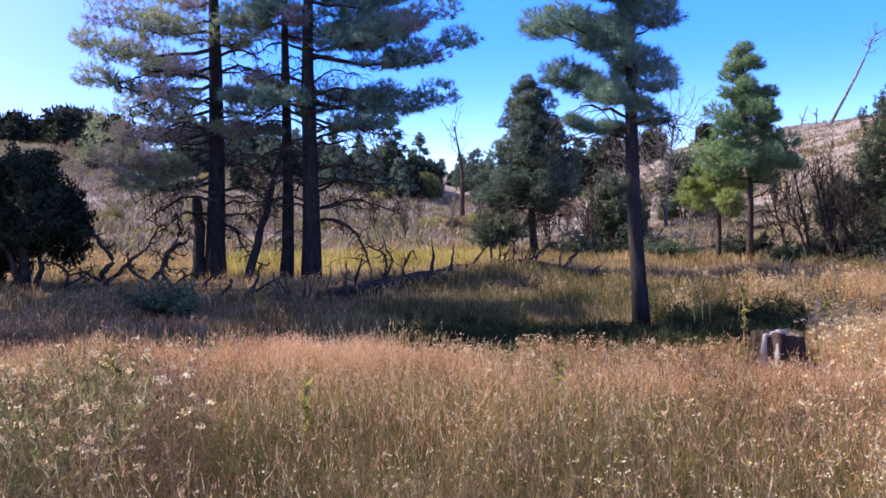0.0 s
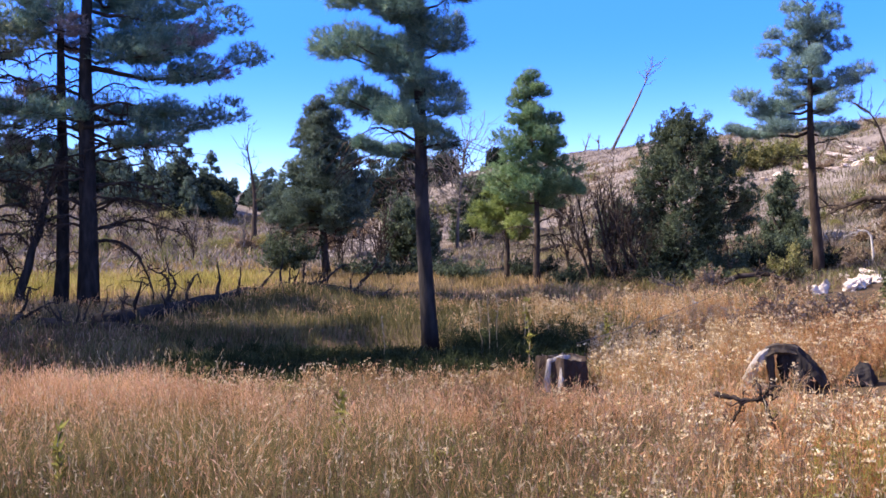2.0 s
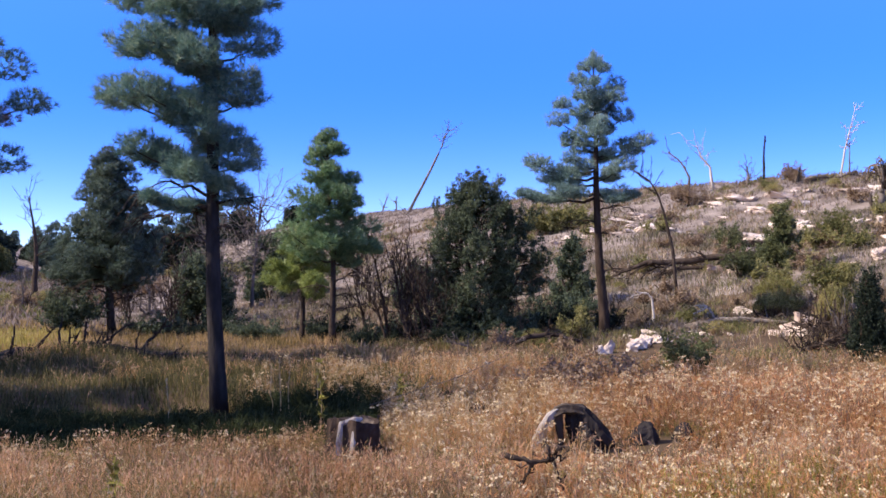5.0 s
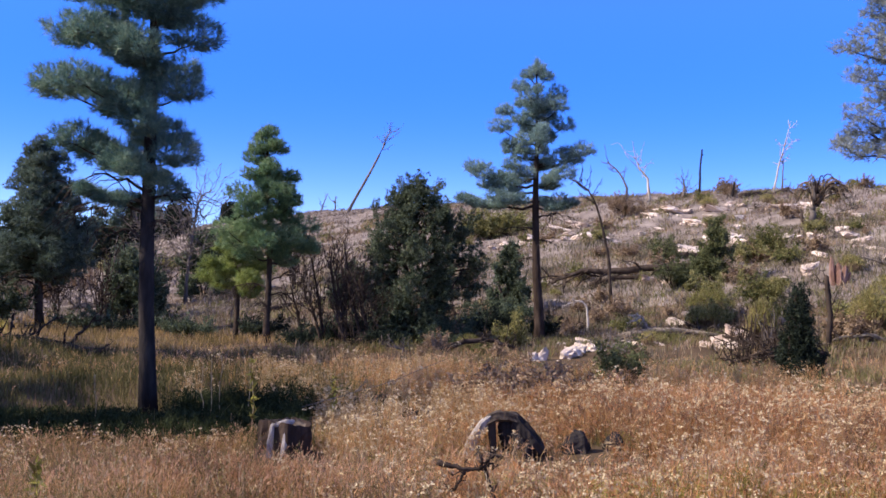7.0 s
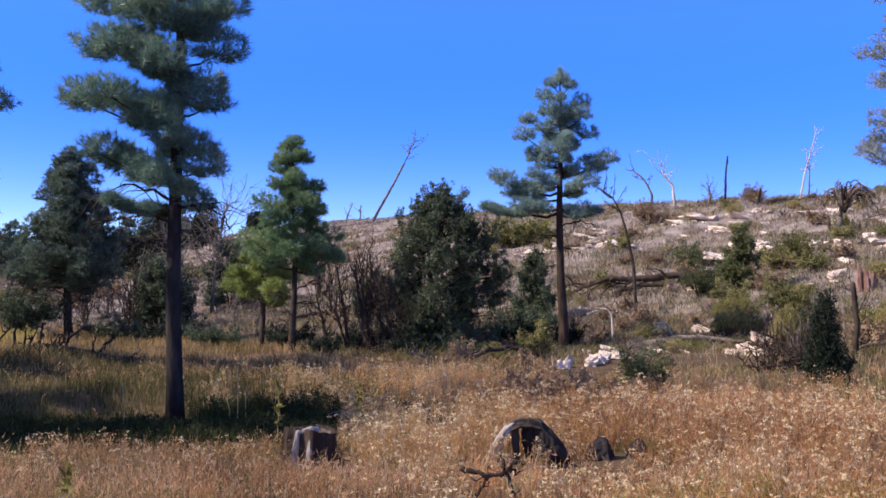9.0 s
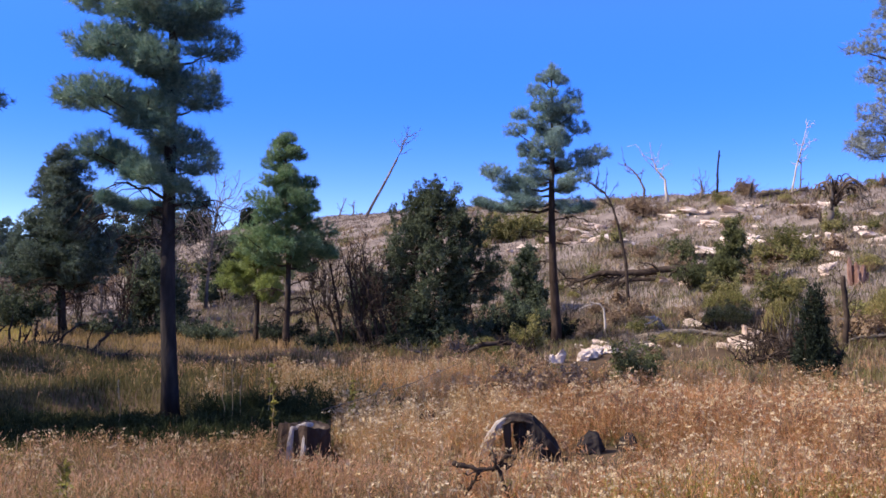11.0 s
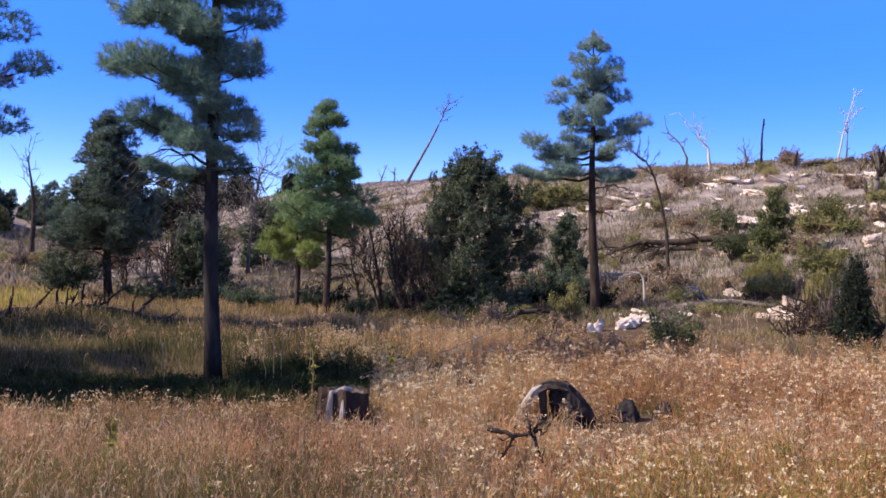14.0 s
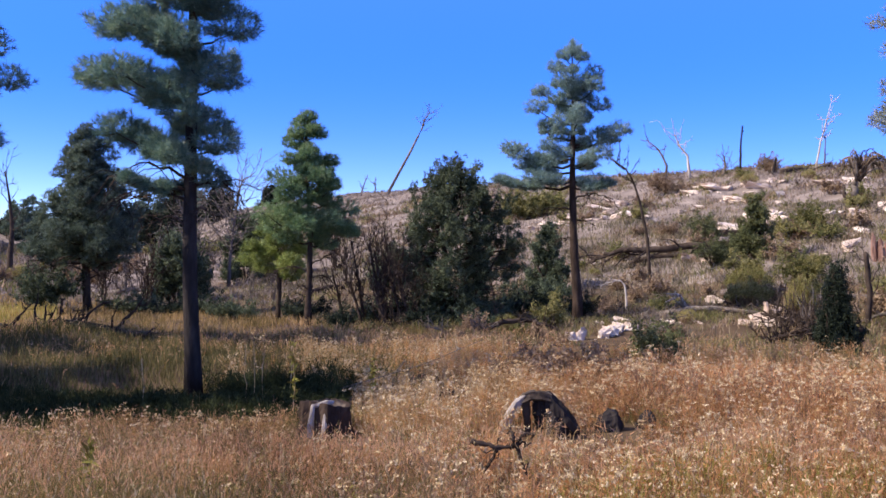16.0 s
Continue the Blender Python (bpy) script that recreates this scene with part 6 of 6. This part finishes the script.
rusty = new("flowering_weeds", mesh("flowering_weeds", weeds(p, rng(629).uniform(0.36, 0.6, len(p)), 630, 0.06, 30, 0.028, 12, 1.4), [M_RUSSET, M_FLOWER, M_RUSSET]))
tagged(rusty, "russet-stemmed weeds with cream flower heads", "weeds", kind="stuff")

# leafy weeds filling the tall pine's hollow, their dark colour standing for its shade
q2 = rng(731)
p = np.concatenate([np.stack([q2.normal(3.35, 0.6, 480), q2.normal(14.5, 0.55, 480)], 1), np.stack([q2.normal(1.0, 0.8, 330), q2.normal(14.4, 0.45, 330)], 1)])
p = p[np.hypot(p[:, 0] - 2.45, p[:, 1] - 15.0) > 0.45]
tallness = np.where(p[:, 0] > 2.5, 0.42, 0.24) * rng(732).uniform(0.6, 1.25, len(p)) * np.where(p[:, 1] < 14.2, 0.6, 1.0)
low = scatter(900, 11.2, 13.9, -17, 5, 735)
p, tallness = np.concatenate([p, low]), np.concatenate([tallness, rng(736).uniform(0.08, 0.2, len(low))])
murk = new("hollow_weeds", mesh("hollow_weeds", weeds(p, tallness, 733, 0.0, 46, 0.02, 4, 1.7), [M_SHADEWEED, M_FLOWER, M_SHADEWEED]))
tagged(murk, "green leafy weeds darkened for the shade round a pine's foot", "weeds", kind="stuff")

# golden weeds on the banks of the hollow
p = np.concatenate([scatter(330, 15.4, 19.2, -25, -10.5, 771), keep(scatter(420, 9.9, 14.5, -28, -17.5, 774), STUMPS)])
p = p[(field(p, 47, 0.8) > 0.35) & (np.hypot(p[:, 0] - 2.45, p[:, 1] - 15.4) > 0.5)]
far_bank = new("golden_weeds", mesh("golden_weeds", weeds(p, rng(772).uniform(0.22, 0.46, len(p)), 773, 0.16, 26, 0.024, 7, 1.2), [M_STRAW, M_FLOWER, M_STEM]))
tagged(far_bank, "pale golden weeds on the banks of a hollow", "weeds", kind="stuff")

# single tall stalks in the hollow
def stalk(x, y, h, label, leafy, seed):
    r = rng(seed)
    ob = thing("weed_stalk", x, y, label, "plant", "", 0, 0.02)
    p = bow((0, 0, 0), (r.normal() * 0.05, r.normal() * 0.05, h), 0.0, 6, 0.012, seed)
    part("stem", [(*tube(p, np.linspace(0.006, 0.003, 6), 5), 0)], M_STRAW, ob)
    n = 60 if leafy else 26
    w = r.uniform(0.2 if leafy else 0.6, 1.0, n)
    c = np.stack([np.interp(w, np.linspace(0, 1, 6), p[:, k]) for k in range(3)], 1)
    d = unit(r.normal(size=(n, 3)) + np.array([0, 0, 0.3]))
    part("foliage" if leafy else "seed_spike", [(*slivers(c, c + d * (0.09 if leafy else 0.03) * r.uniform(0.6, 1.2, (n, 1)), 0.016 if leafy else 0.008, seed + 1), 0)], M_GREENWEED if leafy else M_STRAW, ob)["kind"] = "stuff"
    return ob


for i, (x, y, h) in enumerate([(2.9, 13.4, 0.85), (3.05, 13.6, 0.95), (2.75, 13.2, 0.7), (3.3, 13.3, 0.8), (1.5, 12.8, 0.6)]):
    stalk(x, y, h, "dry pale stalk standing in the shade", False, 690 + i)
for i, (x, y, h) in enumerate([(2.95, 11.6, 0.85), (0.55, 7.4, 0.55), (-2.6, 7.6, 0.6), (-1.1, 6.6, 0.5), (4.1, 12.4, 0.6)]):
    stalk(x, y, h, "tall leafy weed turning yellow", True, 700 + i)

# short grass between the meadow and the slopes
p = keep(scatter(190000, 9.5, 46, -52, 34, 631), STUMPS + BARE)
d = np.hypot(p[:, 0], p[:, 1])
p = p[rng(632).random(len(p)) < 0.35 + 0.65 * field(p, 14, 0.25)]
s = 0.907 * p[:, 0] + 0.422 * p[:, 1]
p = p[~((s > 18) & (s < 27) & (p[:, 1] > 16) & (rng(638).random(len(p)) < 0.62 * field(p, 21, 0.2) + 0.2))]
d = np.hypot(p[:, 0], p[:, 1])
s = 0.907 * p[:, 0] + 0.422 * p[:, 1]
rise = (s + 1.6 * (field(p, 22, 0.3) - 0.5) > 18.6) & (p[:, 1] > 16)
h = (0.10 + 0.22 * field(p, 15, 0.22)) * rng(633).uniform(0.6, 1.3, len(p))
h *= 1 - 0.45 * basin_of(p) * (p[:, 1] < 13.4)
v, f, mid, tip = blades(p, h, 0.004 + 0.0005 * d, 0.8, 634, 0.1)
sel = (rng(635).random(len(p)) < 0.5) & (h > 0.15) & (d < 24)
# greener hollow round the tall pine and below the log; colour carries its shade
shade_mask = np.exp(-(((p[:, 0] - 0.8) * 0.95 + (p[:, 1] - 15.6) * 0.3) / 5.2) ** 4 - ((-(p[:, 0] - 0.8) * 0.3 + (p[:, 1] - 15.6) * 0.95) / 2.6) ** 4)
shade_mask = np.maximum(shade_mask, 0.8 * np.exp(-((p[:, 0] + 5) / 4) ** 4 - ((p[:, 1] - 17.5) / 2.6) ** 4))
shade_mask = np.maximum(shade_mask, np.maximum(hollow_of(p), 1.05 * basin_of(p)))
shade_toned = rng(637).random(len(p)) < shade_mask * 0.95
slot = shade_toned[(np.arange(len(f)) % len(p))]
high_up = rise[(np.arange(len(f)) % len(p))] & ~slot
sel &= ~shade_toned & ~rise
short = new("short_grass", mesh("short_grass", [(v, f[~slot & ~high_up], 0), (v, f[slot], 2), (v, f[high_up], 3), (*seed_heads(mid[sel], tip[sel], 3, 0.06, 0.006, 636), 1)], [M_SHORT, M_HEAD, M_LEAFY, M_SLOPEGRASS]))
tagged(short, "short dry grass in straw and olive tones", "grass", kind="stuff")
# dense low grass in the shaded hollow, olive and russet to tone its shade
p = keep(np.stack([rng(681).uniform(-10, 7, 60000), rng(682).uniform(11.5, 20, 60000)], 1), STUMPS)
p = p[rng(683).random(len(p)) < np.exp(-(((p[:, 0] + 1.5) * 0.95 + (p[:, 1] - 16.0) * 0.3) / 7.5) ** 4 - ((-(p[:, 0] + 1.5) * 0.3 + (p[:, 1] - 16.0) * 0.95) / 2.6) ** 4)]
v, f, mid, tip = blades(p, rng(684).uniform(0.06, 0.24, len(p)), 0.012, 0.8, 685, 0.1)
brown = (p[:, 0] + 1.5 * rng(686).normal(size=len(p)) < -2.5)[np.arange(len(f)) % len(p)]
hollow = new("hollow_grass", mesh("hollow_grass", [(v, f[~brown], 0), (v, f[brown], 1)], [M_LEAFY, M_RUSSET]))
tagged(hollow, "low olive grass toned for the shade of a hollow", "grass", kind="stuff")
# rough grass over the bank below the log
p = np.stack([rng(741).normal(0.6, 1.7, 9000), rng(742).normal(21.2, 1.8, 9000)], 1)
v, f, mid, tip = blades(p, rng(743).uniform(0.06, 0.3, len(p)), 0.013, 0.9, 744, 0.1)
knoll = new("bank_grass", mesh("bank_grass", [(v, f, 0)], [M_LEAFY]))
tagged(knoll, "rough olive grass on a low bank", "grass", kind="stuff")
# yellow-green flat of the valley floor
p = scatter(16000, 26, 37, -2, 13, 641)
p = p[rng(644).random(len(p)) < np.exp(-((np.hypot(p[:, 0], p[:, 1]) - 31) / 4.0) ** 2) * field(p, 16, 0.2) * 1.4]
h = rng(642).uniform(0.12, 0.42, len(p))
v, f, mid, tip = blades(p, h, 0.028, 0.5, 643)
flat = new("valley_grass", mesh("valley_grass", [(v, f, 0)], [M_YELLOWGRASS]))
tagged(flat, "yellow-green grass on the valley floor", "grass", kind="stuff")
# tufts on the hills
c = scatter(15000, 24, 84, -54, -8, 651)
c = c[0.907 * c[:, 0] + 0.422 * c[:, 1] > 21]
p = np.repeat(c, 7, 0) + rng(652).normal(size=(len(c) * 7, 2)) * 0.14
d = np.hypot(p[:, 0], p[:, 1])
v, f, mid, tip = blades(p, np.repeat(rng(653).uniform(0.06, 0.34, len(c)) ** 1.0, 7) * rng(654).uniform(0.5, 1.1, len(p)), 0.003 + 0.0006 * d, 1.8, 655, 0.2)
tuft = new("bunch_grass", mesh("bunch_grass", [(v, f, 0)], [M_HILL]))
tagged(tuft, "tan bunch grass on the rocky hillside", "grass", kind="stuff")
c = scatter(8500, 24, 70, -54, -10, 656)
c = c[(0.907 * c[:, 0] + 0.422 * c[:, 1] > 21) & (field(c, 19, 0.15) > 0.4)]
p = np.repeat(c, 12, 0) + rng(657).normal(size=(len(c) * 12, 2)) * 0.2
d = np.hypot(p[:, 0], p[:, 1])
v, f, mid, tip = blades(p, np.repeat(rng(658).uniform(0.08, 0.45, len(c)), 12) * rng(659).uniform(0.5, 1.1, len(p)), 0.003 + 0.0006 * d, 1.5, 660, 0.15)
dry = np.repeat(rng(678).random(len(c)) < 0.6, 12)[np.arange(len(f)) % len(p)]
low_brush = new("low_brush", mesh("low_brush", [(v, f[~dry], 0), (v, f[dry], 1)], [M_OLIVE, M_GREY_SHRUB]))
tagged(low_brush, "low olive brush growing between the rocks", "brush", kind="stuff")
c = keep(scatter(2600, 17, 30, -50, -15, 666), BARE)
c = c[(0.907 * c[:, 0] + 0.422 * c[:, 1] > 15.5) & (field(c, 20, 0.2) > 0.42)]
p = np.repeat(c, 22, 0) + rng(667).normal(size=(len(c) * 22, 2)) * 0.12
v, f, mid, tip = blades(p, np.repeat(rng(668).uniform(0.12, 0.36, len(c)), 22) * rng(669).uniform(0.6, 1.1, len(p)), 0.014, 1.0, 670, 0.1)
dark = np.repeat(rng(679).random(len(c)) < 0.55, 22)[np.arange(len(f)) % len(p)]
foot = new("low_brush", mesh("low_brush", [(v, f[~dark], 0), (v, f[dark], 1)], [M_OLIVE, M_GREY_SHRUB]))
tagged(foot, "low olive and brown brush at the slope's foot", "brush", kind="stuff")
c = scatter(8000, 36, 125, -14, 32, 661)
p = np.repeat(c, 7, 0) + rng(662).normal(size=(len(c) * 7, 2)) * 0.22
v, f, mid, tip = blades(p, np.repeat(rng(663).uniform(0.12, 0.36, len(c)), 7) * rng(664).uniform(0.6, 1.1, len(p)), 0.09, 0.8, 665)
tuft = new("bunch_grass", mesh("bunch_grass", [(v, f, 0)], [M_HILL]))
tagged(tuft, "pale tan bunch grass on the far slopes", "grass", kind="stuff")
# low burnt and olive brush over the valley's slopes
c = scatter(6200, 38, 118, 0, 33, 751)
c = c[field(c, 51, 0.06) > 0.18]
p = np.repeat(c, 12, 0) + rng(752).normal(size=(len(c) * 12, 2)) * 0.4
v, f, mid, tip = blades(p, np.repeat(rng(753).uniform(0.2, 0.75, len(c)), 12) * rng(754).uniform(0.6, 1.1, len(p)), 0.07, 1.2, 755, 0.1)
kind3 = np.repeat(rng(756).integers(0, 3, len(c)), 12)[np.arange(len(f)) % len(p)]
valley_brush = new("low_brush", mesh("low_brush", [(v, f[kind3 == k], k) for k in range(3)], [M_OLIVE, M_GREY_SHRUB, M_HILL]))
tagged(valley_brush, "low burnt and olive brush across the valley slope", "brush", kind="stuff")
# the same meadow goes on behind and beside
p = np.concatenate([scatter(56000, 0.5, 12, 32, 308, 671), scatter(1500, 0.5, 3.5, -52, 32, 672), scatter(26000, 12, 40, 34, 306, 673)])
d = np.hypot(p[:, 0], p[:, 1])
h = rng(674).uniform(0.12, 0.42, len(p))
v, f, mid, tip = blades(p, h, 0.012 + 0.001 * d, 0.6, 675)
sel = rng(676).random(len(p)) < 0.5
rest = new("meadow_grass", mesh("meadow_grass", [(v, f, 0), (*seed_heads(mid[sel], tip[sel], 3, 0.07, 0.008, 677), 1)], [M_STEM, M_HEAD]))
tagged(rest, "dry meadow grass continuing round the viewpoint", "grass", kind="stuff")
